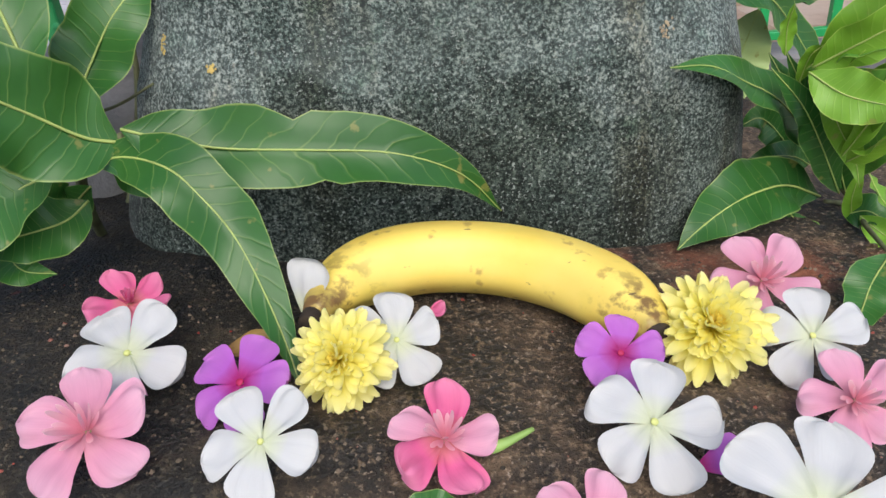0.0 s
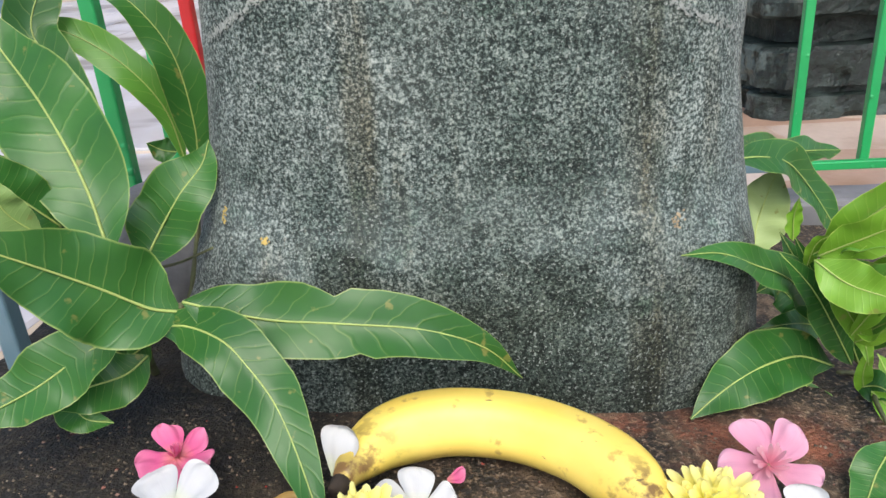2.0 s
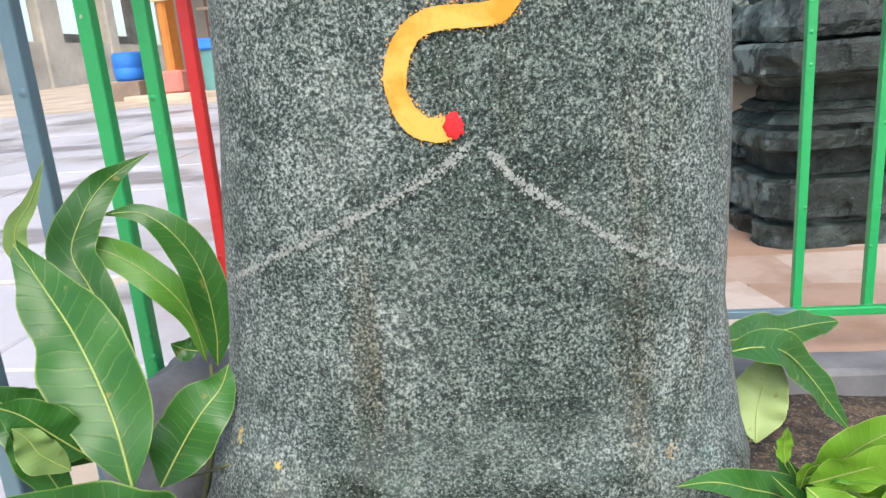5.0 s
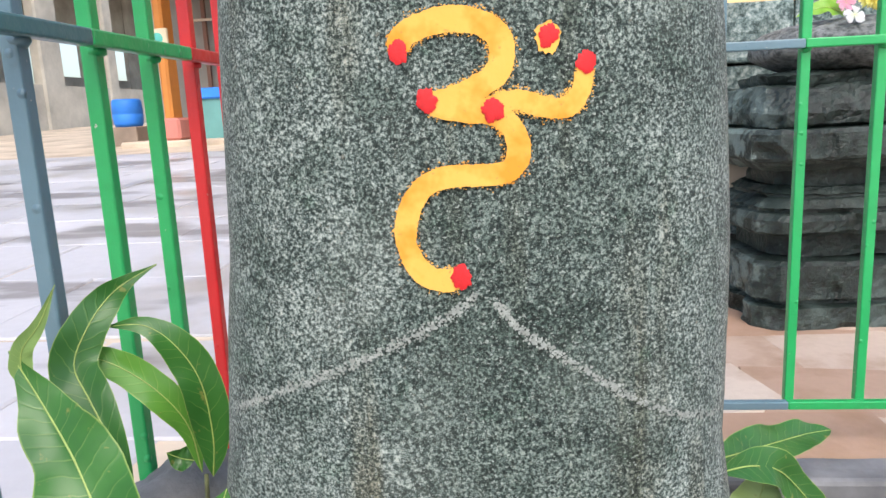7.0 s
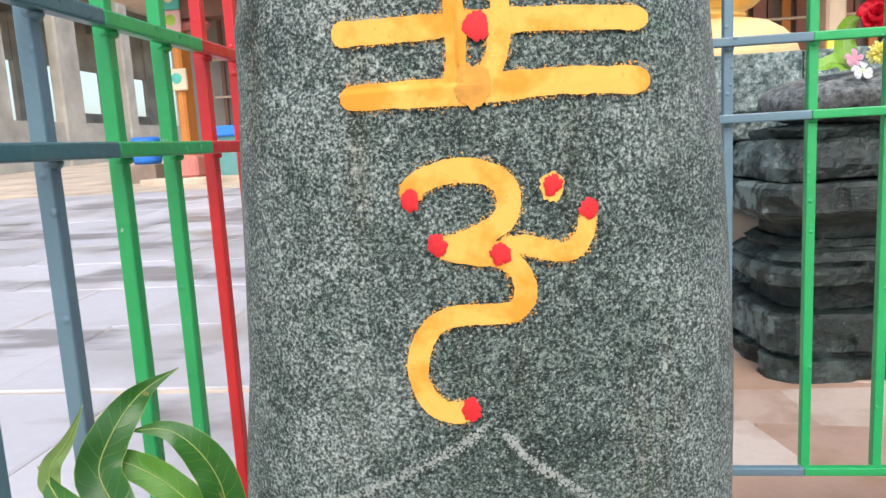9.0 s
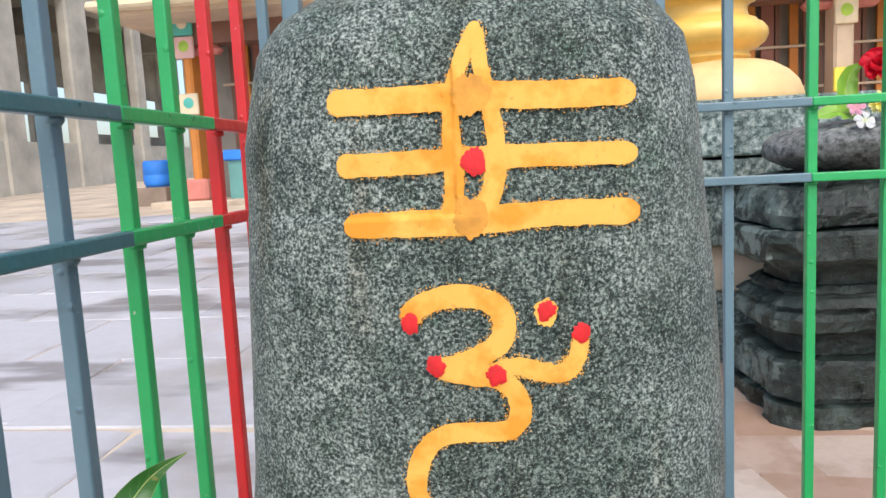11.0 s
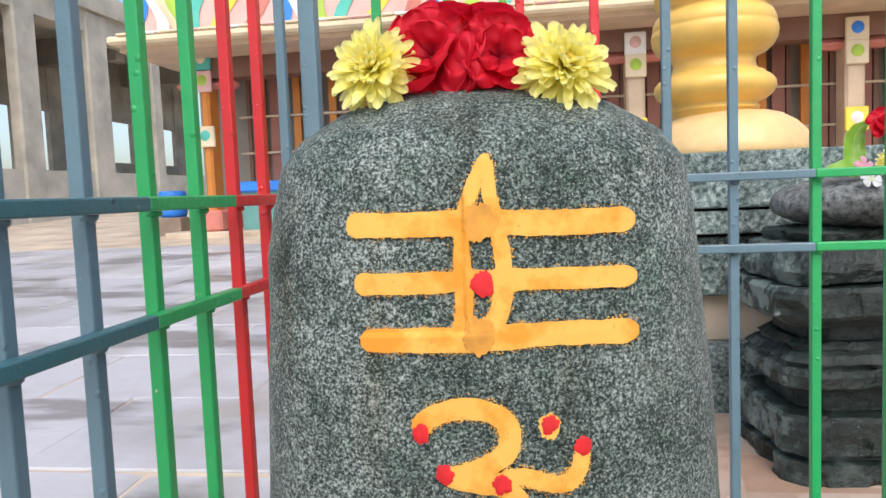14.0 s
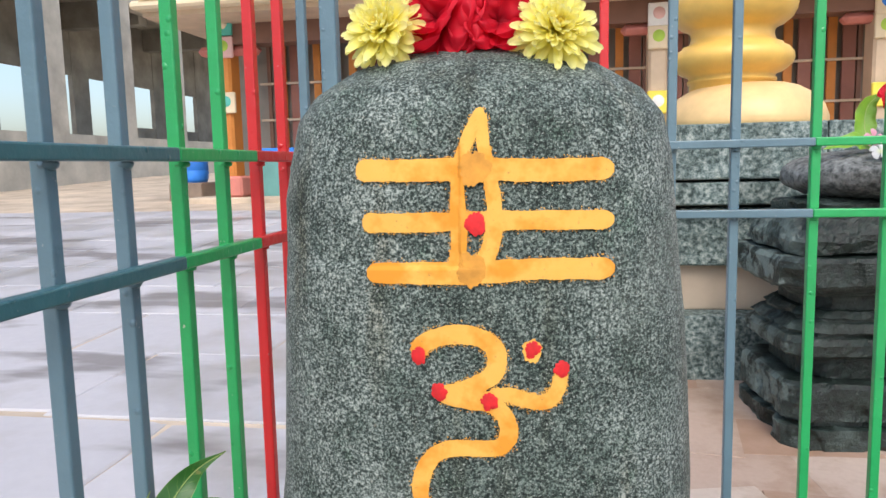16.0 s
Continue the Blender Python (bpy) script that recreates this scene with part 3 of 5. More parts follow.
for i, (pts, w) in enumerate(OM):
    part("painted_stroke", ribbon(pts, w, i * 0.00012, 110, i * 7.3), YELLOW_PAINT, stone, "yellow turmeric paste stroke of the curled sign")
for i, (pts, w) in enumerate(BARS):
    part("painted_stroke", ribbon(pts, w, i * 0.00012, 90, 40 + i * 5.1, 0.35 if i > 2 else 0.0), YELLOW_PAINT, stone, "yellow turmeric paste bar" if i < 3 else "yellow turmeric paste stroke")
for x, z, r in ((.0235, .5995, .0098), (.0265, .6669, .0105)):
    part("paste_blot", blot(x, z, r, 0.0, x * 900), ORANGE_PASTE, stone, "darker smudge of orange paste")
part("painted_dot", blot(.0637, .5435, .0068, -.0004, 3.0), YELLOW_PAINT, stone, "yellow paste dot")
for i, (x, z, r) in enumerate([(-.0137, .5395, .0058), (-.0008, .5137, .0062), (.0344, .5076, .0062), (.0837, .5303, .0056), (.0139, .418, .0063), (.0641, .544, .0056), (.0268, .6302, .0078)]):
    part("vermilion_dot", blot(x, z, r * .92, 0.0006, i * 4.7), RED_PAINT, stone, "round dab of red vermilion powder")


def scratch(pts, width, count, seed):
    """A line of many pale chips where the stone's skin was scratched."""
    rnd = random.Random(seed)
    cen = spline([(x, 0, z) for x, z in pts], 200)
    bm = bmesh.new()
    for _ in range(count):
        i = rnd.randrange(200)
        q = cen[i]
        x, z = q.x + rnd.gauss(0, width * .33), q.z + rnd.gauss(0, width * .33)
        r, a0 = rnd.uniform(.0004, .0011), rnd.uniform(0, 6)
        ring = []
        for k in range(5):
            a = a0 + k * math.tau / 5
            px, pz = x + r * math.cos(a) * rnd.uniform(.6, 1.3), z + r * math.sin(a) * rnd.uniform(.6, 1.3)
            ring.append(bm.verts.new((px, stone_front(px, pz) - .0016, pz)))
        top = bm.verts.new((x, stone_front(x, z) - .0018, z))
        for k in range(5):
            bm.faces.new((ring[k], ring[(k + 1) % 5], top))
    return bm


for i, pts in enumerate(([(-.1395, .3273), (-.1018, .3454), (-.0614, .363), (-.0265, .3788), (.0015, .3923), (.0225, .4073)], [(.033, .4023), (.0454, .3867), (.0639, .3725), (.0881, .3554), (.1078, .3411), (.137, .325), (.1686, .3128)])):
    part("scratched_line", scratch(pts, .0046, 620, 80 + i * 9), CHALK, stone, "pale scratched line running down the stone")

for pts, width, count in (([(-.1469, .2166), (-.1454, .2209), (-.1435, .2252)], .0022, 22), ([(-.1157, .2094), (-.1143, .2099), (-.1129, .2108)], .0036, 20)):
    part("smear", scratch(pts, width, count, 17 + count), OLD_PASTE, stone, "small smear of yellow paste")
part("smear", scratch([(.1302, .2067), (.1315, .2098), (.1326, .2137)], .006, 26, 5), SAND_STAIN, stone, "small tan stain on the stone")

# ---- ground ----
def ground_z(y):
    """The court is level round the shrine and rises gently towards the halls."""
    return -0.062 + 0.04 * min(max(0.0, y - 1.6), 16.0)


def ground_sheet():
    ring = [0, .4, 1, 1.8, 3, 5, 8, 12, 18, 40, 150, 600, 2500]

    def at(u, v):
        r = ring[round(u * 12)]
        y = 2 + r * math.sin(v * math.tau)
        return (r * math.cos(v * math.tau), y, ground_z(y))

    return grid(at, 12, 64, True)


tagged(new("ground", mesh_of("ground", ground_sheet(), JOINT)), "bare sandy ground reaching to the horizon", "ground", kind="structure")


def plinth_point(u, v):
    x, y = -0.345 + 1.025 * u, 0.245 + 0.58 * v
    z = plinth_z(x) + 0.0035 * noise.noise(Vector((x * 14, y * 14, 1))) + 0.0016 * noise.noise(Vector((x * 60, y * 60, 4)))
    edge = 0.012 * noise.noise(Vector((x * 9, 0, 7))) * (1 - v)
    if v == 0:
        z -= 0.034
    elif v < 0.03:
        z -= 0.006
    return (x, y + edge, z)


plinth = tagged(new("plinth", mesh_of("plinth", grid(plinth_point, 160, 90), EARTH)), "dark damp earthen plinth with brick-red dust", "plinth", kind="structure")


def grit_bed():
    """Loose grains and chips lying on the plinth."""
    rnd = random.Random(21)
    bm = bmesh.new()
    for _ in range(4500):
        x, y, r = rnd.uniform(-.30, .30), rnd.uniform(.25, .42), rnd.choice((.0004, .0005, .0006, .0008, .001, .0014))
        z = plinth_z(x) + 0.0035 * noise.noise(Vector((x * 14, y * 14, 1))) + 0.0016 * noise.noise(Vector((x * 60, y * 60, 4)))
        ring = [bm.verts.new((x + r * math.cos(a) * rnd.uniform(.7, 1.3), y + r * math.sin(a) * rnd.uniform(.7, 1.3), z - .0003)) for a in (0, 1.25, 2.5, 3.75, 5.0)]
        top = bm.verts.new((x + rnd.uniform(-.3, .3) * r, y + rnd.uniform(-.3, .3) * r, z + r * .8))
        for k in range(5):
            bm.faces.new((ring[k], ring[(k + 1) % 5], top))
    return bm


def grit_mat():
    m, nt, bs = mat("grit", 0.9)
    g = nt.nodes.new("ShaderNodeNewGeometry")
    nt.links.new(ramp(nt, g.outputs["Random Per Island"], [(0.0, (0.03, 0.026, 0.02)), (0.45, (0.10, 0.08, 0.055)), (0.8, (0.15, 0.115, 0.08)), (0.95, (0.22, 0.185, 0.14)), (1.0, (0.30, 0.03, 0.02))]), bs.inputs["Base Color"])
    return m


tagged(new("grit", mesh_of("grit", grit_bed(), grit_mat(), False)), "loose earth grains scattered on the plinth", "grit", kind="stuff")
tagged(new("front_step", mesh_of("front_step", rough_box(-0.345, 0.9, -1.2, 0.25, -0.1, 0.055, 0.01, 5, 0.004, 9), KERB)), "dark grey stone step before the plinth", "step", kind="structure")
tagged(new("kerb", mesh_of("kerb", rough_box(0.17, 1.5, 0.79, 0.845, -0.09, 0.095, 0.006, 5, 0.003, 11), KERB, False)), "dark granite kerb with a worn pale top", "kerb", kind="structure")


def boulder(u, v, c, r, seed):
    a, b = v * math.tau, (u - 0.5) * math.pi
    d = Vector((math.cos(b) * math.cos(a), math.cos(b) * math.sin(a), math.sin(b)))
    k = 1 + 0.22 * noise.noise(d * 1.7 + Vector((seed, 0, 0))) + 0.06 * noise.noise(d * 6)
    return Vector(c) + Vector((d.x * r[0], d.y * r[1], d.z * r[2])) * k


tagged(new("rock", mesh_of("rock", grid(lambda u, v: boulder(u, v, (-.270, .61, .11), (.085, .10, .095), 3.0), 24, 32, True), ROCK)), "rough grey rock at the fence foot", "rock")

# ---- fence ----
Y_BACK, X_SIDE = 1.178, -0.303
fence = thing("metal_fence", "square-bar metal fence painted blue-grey, green and red", "fence")


def bar(name, a, b, size, colour):
    """A square bar between two points along one axis, its paint lumpy."""
    lo = [min(p, q) for p, q in zip(a, b)]
    hi = [max(p, q) for p, q in zip(a, b)]
    ax = max(range(3), key=lambda i: hi[i] - lo[i])
    for i in range(3):
        if i != ax:
            lo[i], hi[i] = lo[i] - size / 2, hi[i] + size / 2
    bm = box(lo[0], hi[0], lo[1], hi[1], lo[2], hi[2], size * 0.14, 2)
    return part(name, bm, FENCE[colour], fence, colour.replace("blue", "blue-grey").replace("teal", "dark blue-grey") + " painted bar", False)


SIDE = [(.250, "blue"), (.345, "blue"), (.440, "blue"), (.536, "blue"), (.632, "green"), (.727, "green"), (.820, "red"), (.914, "red"), (1.008, "blue")]
BACK = [(-.199, "green"), (-.08, "green"), (.035, "red"), (.151, "red"), (.259, "blue"), (.358, "blue"), (.479, "green"), (.587, "green"), (.70, "red"), (.81, "red"), (.92, "blue")]
for y, c in SIDE:
    bar("bar", (X_SIDE, y, -.07), (X_SIDE, y, 1.25), .0135, c)
for x, c in BACK:
    bar("bar", (x, Y_BACK, .022), (x, Y_BACK, 1.3), .0145, c)
bar("corner_post", (-.315, Y_BACK, -.07), (-.315, Y_BACK, 1.35), .029, "blue")
for z in (.686, .579):
    for y0, y1, c in ((-.9, .605, "teal"), (.605, .785, "green"), (.785, 1.165, "red")):
        bar("rail", (X_SIDE + .0125, y0, z), (X_SIDE + .0125, y1, z), .0135, c)
for z in (.693, .581, .020):
    for x0, x1, c in ((-.30, -.1, "blue"), (-.1, .06, "red"), (.06, .474, "blue"), (.474, .68, "green"), (.68, 1.05, "red")):
        bar("rail", (x0, Y_BACK - .0125, z), (x1, Y_BACK - .0125, z), .0135, c)


def weld(x, y, z, colour, seed):
    part("weld", grid(lambda u, v: boulder(u, v, (x, y, z), (.0085, .0085, .0055), seed), 6, 10, True), FENCE[colour], fence, "lumpy weld under a rail")


for z in (.686, .579):
    for i, (y, c) in enumerate(SIDE[1:8]):
        weld(X_SIDE + .004, y, z - .0085, c, i * 3.1 + z)
for z in (.693, .581):
    for i, (x, c) in enumerate(BACK[4:9]):
        weld(x, Y_BACK - .006, z - .0075, c, i * 2.3 + z)

# ---- mango leaves ----
def leaf(parent, material, pts, hw, face=(0.1, -0.75, 0.65), fold=0.28, wave=0.16, seed=0.0, label="", blunt=0.66, bites=()):
    """A long leaf on a spine from base to tip; face: the way its upper side looks."""
    n = 30
    sp = spline(pts, n)
    f = Vector(face).normalized()

    def width(s):
        if not 0 < s < 1:
            return hw * 0.03
        a = math.sin(min(1.0, s / 0.36) * math.pi / 2) ** 0.85
        b = math.sin(min(1.0, (1 - s) / 0.62) * math.pi / 2) ** (blunt * 1.6)
        return hw * 1.08 * a * b

    def basis(i):
        t = (sp[min(i + 1, n)] - sp[max(i - 1, 0)]).normalized()
        side = t.cross(f)
        side = side.normalized() if side.length > 0.05 else t.orthogonal().normalized()
        return side, side.cross(t).normalized()

    def at(u, v):
        i = round(u * n)
        side, nrm = basis(i)
        s = v * 2 - 1
        w = width(u) * (1 + 0.10 * noise.noise(Vector((u * 6, seed + (5 if s > 0 else 0), 0))) + 0.04 * noise.noise(Vector((u * 22, seed + (8 if s > 0 else 3), 0))))
        for place_u, half, deep, edge in bites:
            if s * edge > 0:
                w *= 1 - deep * max(0.0, 1 - abs(u - place_u) / half) ** 0.7
        lift = fold * abs(s) ** 1.3 * w - 0.25 * fold * s * s * w
        ripple = wave * w * abs(s) ** 2 * math.sin(u * 21 + seed * 3 + (1.4 if s > 0 else 0)) + 0.12 * w * noise.noise(Vector((u * 5, s, seed)))
        return sp[i] + side * w * s + nrm * (lift + ripple)

    ob = part("leaf", grid(at, n, 8), material, parent, label)
    rib_pts = [sp[i] + basis(i)[1] * 0.0005 for i in range(n + 1)]
    part("midrib", tube(rib_pts, lambda u: hw * 0.034 * (1 - 0.75 * u) + 0.00015, 6), RIB, ob, "pale yellow-green midrib")
    return ob


def stem(parent, pts, r0, r1):
    part("stem", tube(pts, lambda u: r0 + (r1 - r0) * u, 8, 14), TWIG, parent, "thin green-brown stem")


twig_left = thing("mango_twig", "mango twig with long dark green leaves laid beside the stone", "leaf twig")
LEFT_LEAVES = [
    ([(-.1456, .378, .1979), (-.1263, .382, .1895), (-.0992, .384, .182), (-.0571, .386, .1773), (-.015, .388, .1716), (.0174, .398, .1536), (.038, .415, .1224)], .0197, (0, -.8, .6), LEAF),
    ([(-.1672, .38, .181), (-.1445, .374, .1848), (-.121, .364, .1809), (-.1066, .357, .1688), (-.0923, .348, .1528), (-.0809, .336, .1338), (-.0697, .321, .1087), (-.0614, .305, .0896)], .0159, (.3, -.75, .55), LEAF),
    ([(-.1498, .382, .1898), (-.1624, .374, .1964), (-.1766, .362, .213), (-.1907, .347, .2307), (-.2046, .332, .2474), (-.2194, .317, .264)], .0254, (.3, -.8, .5), LEAF),
    ([(-.1967, .405, .2138), (-.2104, .42, .2553), (-.2358, .44, .2957), (-.2624, .455, .3289), (-.286, .461, .368)], .0264, (.35, -.9, .25), LEAF),
    ([(-.27, .458, .3399), (-.2785, .46, .353), (-.2762, .46, .3689), (-.263, .462, .3857), (-.2476, .461, .4114)], .0065, (.6, -.8, .1), LEAF_PALE),
    ([(-.1972, .435, .1943), (-.1865, .445, .2136), (-.1727, .455, .235), (-.1592, .465, .2508), (-.1533, .47, .2656)], .0197, (.2, -.9, .3), LEAF),
    ([(-.2209, .47, .2356), (-.2428, .49, .2834), (-.2688, .51, .313), (-.2836, .52, .3359), (-.2756, .53, .3615), (-.2668, .545, .3792), (-.2573, .56, .3893), (-.2372, .571, .4003)], .0158, (.5, -.9, .2), LEAF),
    ([(-.2054, .56, .2251), (-.2018, .56, .2576), (-.2038, .555, .306), (-.2178, .55, .3387), (-.2388, .545, .3578), (-.2687, .54, .3592)], .0149, (.3, -.8, .5), LEAF),
    ([(-.217, .565, .2261), (-.2211, .56, .2678), (-.2351, .55, .2997), (-.2598, .545, .3227), (-.2818, .54, .3339), (-.2955, .535, .3274), (-.2855, .53, .3009)], .0123, (.3, -.8, .5), LEAF_MID),
    ([(-.2227, .565, .2361), (-.2343, .565, .2382), (-.2429, .56, .2454)], .0093, (.2, -.9, .4), LEAF),
    ([(-.2263, .412, .2321), (-.2382, .402, .2523), (-.2463, .392, .2705), (-.2555, .382, .2828)], .0157, (.4, -.8, .4), LEAF),
    ([(-.2282, .397, .2316), (-.2364, .387, .2479), (-.2388, .382, .2619), (-.2424, .377, .271)], .0102, (.4, -.8, .4), LEAF_PALE),
    ([(-.1841, .377, .179), (-.2029, .367, .1727), (-.2258, .357, .1595), (-.2465, .347, .1513), (-.2642, .337, .146)], .0183, (.3, -.7, .6), LEAF),
    ([(-.1847, .397, .1533), (-.1948, .387, .1468), (-.2105, .377, .1455), (-.2252, .367, .1461), (-.2438, .362, .1436)], .0162, (.3, -.7, .6), LEAF),
    ([(-.2199, .407, .1545), (-.2265, .382, .1345), (-.218, .372, .1267), (-.2005, .372, .1233)], .0121, (.3, -.7, .6), LEAF),
    ([(-.1745, .412, .1646), (-.167, .422, .1491), (-.1504, .427, .1426)], .0057, (0, -.8, .6), LEAF),
    ([(-.2394, .432, .2157), (-.2541, .422, .242), (-.2707, .412, .2662), (-.2826, .402, .2854)], .0194, (.4, -.8, .4), LEAF),
    ([(-.2449, .412, .1947), (-.2505, .402, .2328), (-.2556, .397, .2538), (-.2553, .392, .2618)], .0117, (.4, -.8, .4), LEAF),
    ([(-.1894, .412, .1558), (-.2064, .412, .1451), (-.2159, .402, .1587), (-.2243, .392, .1702)], .0123, (.4, -.8, .4), LEAF),
]
BITE = 1
for i, (pts, hw, face, m) in enumerate(LEFT_LEAVES):
    leaf(twig_left, m, pts, hw, face, seed=i * 2.7, bites=((.52, .022, .34, BITE), (.46, .035, .30, -BITE)) if i == 0 else (), label="pale leaf underside" if m is LEAF_PALE else "")
stem(twig_left, [(-.1495, .384, .1922), (-.1801, .4, .1771), (-.2003, .422, .1517), (-.2179, .452, .1108), (-.2285, .482, .0747)], .0022, .0035)
stem(twig_left, [(-.1907, .397, .2192), (-.1975, .412, .182), (-.2086, .437, .1312)], .0015, .0025)
stem(twig_left, [(-.2132, .564, .2246), (-.2124, .552, .1772), (-.2201, .522, .1184), (-.2285, .482, .0757)], .0018, .0032)
stem(twig_left, [(-.1567, .452, .1998), (-.1864, .462, .186), (-.2159, .467, .1783)], .0008, .0012)

twig_right = thing("mango_twig", "mango twig with green and young lime leaves beside the stone", "leaf twig")
RIGHT_LEAVES = [
    ([(.2676, .494, .0967), (.2376, .486, .1287), (.2098, .474, .1564), (.1841, .459, .1727), (.1584, .444, .1879), (.1327, .434, .1917)], .0135, (-.2, -.7, .7), LEAF),
    ([(.2522, .484, .0835), (.2253, .474, .0977), (.1995, .459, .1015), (.1778, .446, .0989), (.1581, .434, .092), (.1425, .424, .084)], .0201, (-.1, -.75, .65), LEAF),
    ([(.2687, .484, .0864), (.2573, .479, .1086), (.2418, .474, .134), (.2263, .474, .1593), (.2129, .479, .1843)], .012, (-.5, -.8, .3), LEAF),
    ([(.2644, .504, .1092), (.2437, .494, .1368), (.2272, .494, .1537), (.2138, .504, .1765)], .0118, (-.4, -.8, .3), LEAF),
    ([(.2284, .474, .0788), (.2347, .459, .0704), (.238, .444, .0662), (.2402, .434, .0652)], .0087, (0, -.7, .7), LEAF),
    ([(.2201, .464, .1689), (.2315, .454, .1804), (.244, .444, .1835), (.2627, .434, .1844)], .0118, (0, -.8, .6), LEAF_YOUNG),
    ([(.2191, .459, .1732), (.2306, .449, .1638), (.243, .444, .1564), (.2556, .439, .1479)], .0128, (-.2, -.8, .5), LEAF_YOUNG),
    ([(.244, .454, .1291), (.2493, .444, .1406), (.2525, .434, .1585), (.2546, .424, .1691)], .0106, (-.2, -.9, .4), LEAF_YOUNG),
    ([(.2638, .464, .0751), (.2565, .459, .0921), (.2545, .454, .11)], .0054, (0, -.9, .4), LEAF_YOUNG),
    ([(.2461, .389, .0937), (.2307, .374, .0855), (.2194, .359, .0781), (.2021, .334, .0749)], .0117, (-.3, -.7, .6), LEAF),
    ([(.2596, .464, .0794), (.2691, .454, .0856), (.2797, .444, .0781)], .0106, (0, -.8, .6), LEAF),
    ([(.2587, .454, .0784), (.2672, .444, .071), (.2726, .434, .0677), (.2811, .429, .0676)], .0119, (-.2, -.7, .6), LEAF_YOUNG),
    ([(.2607, .454, .1131), (.2649, .449, .1036), (.2723, .444, .0941)], .0083, (0, -.8, .6), LEAF_YOUNG),
    ([(.2242, .474, .1624), (.2263, .469, .177), (.2335, .464, .1843)], .0067, (0, -.9, .4), LEAF_YOUNG),
    ([(.2512, .464, .132), (.2533, .454, .1623), (.2616, .444, .1863)], .0108, (-.3, -.9, .4), LEAF_YOUNG),
    ([(.2717, .494, .0946), (.2771, .474, .1157), (.2876, .454, .1367), (.3033, .444, .1471)], .0144, (-.2, -.8, .5), LEAF_YOUNG),
    ([(.2508, .524, .0945), (.2354, .524, .1156), (.222, .524, .1262), (.2096, .524, .1212)], .0123, (-.2, -.8, .5), LEAF),
    ([(.2612, .524, .0891), (.2457, .514, .0999), (.2251, .504, .1057), (.2045, .504, .1008)], .0103, (-.2, -.8, .5), LEAF),
    ([(.2232, .464, .1689), (.2315, .454, .1949), (.245, .444, .2156), (.2636, .434, .2301)], .0117, (-.1, -.8, .6), LEAF_YOUNG),
    ([(.2222, .459, .1763), (.2347, .449, .1877), (.2502, .439, .1991), (.2699, .434, .1999)], .0124, (-.1, -.8, .6), LEAF_YOUNG),
    ([(.2222, .454, .1753), (.2358, .444, .1691), (.2524, .434, .1669), (.2722, .429, .1666)], .0117, (-.1, -.8, .6), LEAF_YOUNG),
    ([(.2264, .454, .1711), (.2368, .449, .1491), (.2504, .444, .1323), (.2567, .434, .1228)], .0093, (-.1, -.8, .6), LEAF_YOUNG),
    ([(.2472, .454, .129), (.2544, .444, .1521), (.2628, .434, .1751), (.2732, .429, .1854)], .0097, (-.1, -.8, .6), LEAF_YOUNG),
    ([(.2615, .479, .0876), (.2398, .469, .1248), (.2212, .464, .1543), (.1995, .464, .1786)], .0128, (-.1, -.8, .6), LEAF),
    ([(.217, .464, .1804), (.2139, .464, .1939), (.2098, .464, .2043)], .0064, (-.1, -.8, .6), LEAF_YOUNG),
]
turns = random.Random(11)
for i, (pts, hw, face, m) in enumerate(RIGHT_LEAVES):
    if m is LEAF_YOUNG:
        bend = [turns.uniform(-.008, .008) for _ in range(3)]
        curl = [turns.uniform(-.016, .016) for _ in range(3)]
        pts = [tuple(b + 1.2 * (q - b) + d + c * (k / 3) ** 2 for q, b, d, c in zip(p, pts[0], bend, curl)) for k, p in enumerate(pts)]
        hw *= turns.uniform(0.75, 1.05)
        m = LEAF_MID if i % 5 == 0 else LEAF_YOUNG
        face = tuple(f + turns.uniform(-.6, .6) for f in face)
    leaf(twig_right, m, pts, hw, face, seed=50 + i * 3.3, fold=turns.uniform(.2, .6) if m is not LEAF else 0.3, label="bright lime young leaf" if m is LEAF_YOUNG else "")
stem(twig_right, [(.2222, .462, .17), (.2428, .474, .1319), (.2635, .489, .0948), (.2925, .499, .0606)], .0015, .003)
stem(twig_right, [(.2512, .474, .0847), (.2698, .486, .0758), (.2905, .499, .0627)], .0014, .0022)
stem(twig_right, [(.2461, .39, .0937), (.262, .444, .0827), (.2772, .479, .0737)], .0012, .002)

twig_back = thing("mango_twig", "small mango twig with broad leaves behind the stone", "leaf twig")
for i, (pts, hw, face, m) in enumerate([
        ([(.214, .65, .1916), (.2554, .69, .1802), (.3122, .75, .1622), (.3545, .79, .1508), (.3854, .812, .1439)], .0191, (0, -.6, .8), LEAF),
        ([(.2129, .63, .1907), (.2471, .65, .1869), (.275, .66, .177), (.3028, .67, .1464), (.3223, .67, .118), (.3389, .67, .0938)], .017, (.2, -.7, .6), LEAF),
        ([(.2506, .65, .0923), (.257, .67, .115), (.2665, .68, .1397), (.276, .685, .1644)], .0231, (-.1, -.7, .7), LEAF_THIN)]):
    leaf(twig_back, m, pts, hw, face, seed=90 + i * 4.1, blunt=0.45)
stem(twig_back, [(.214, .64, .1916), (.2013, .66, .1409), (.206, .68, .0536)], .0016, .003)
stem(twig_back, [(.2476, .65, .0955), (.2267, .66, .0782), (.206, .68, .0557)], .0014, .002)

loose = thing("loose_leaf", "fallen green leaf lying on the plinth edge", "leaf")
leaf(loose, LEAF, [(-.0111, .2304, .0857), (.0024, .2337, .0889), (.016, .2333, .086)], .008, (0, -.4, .9), seed=7)


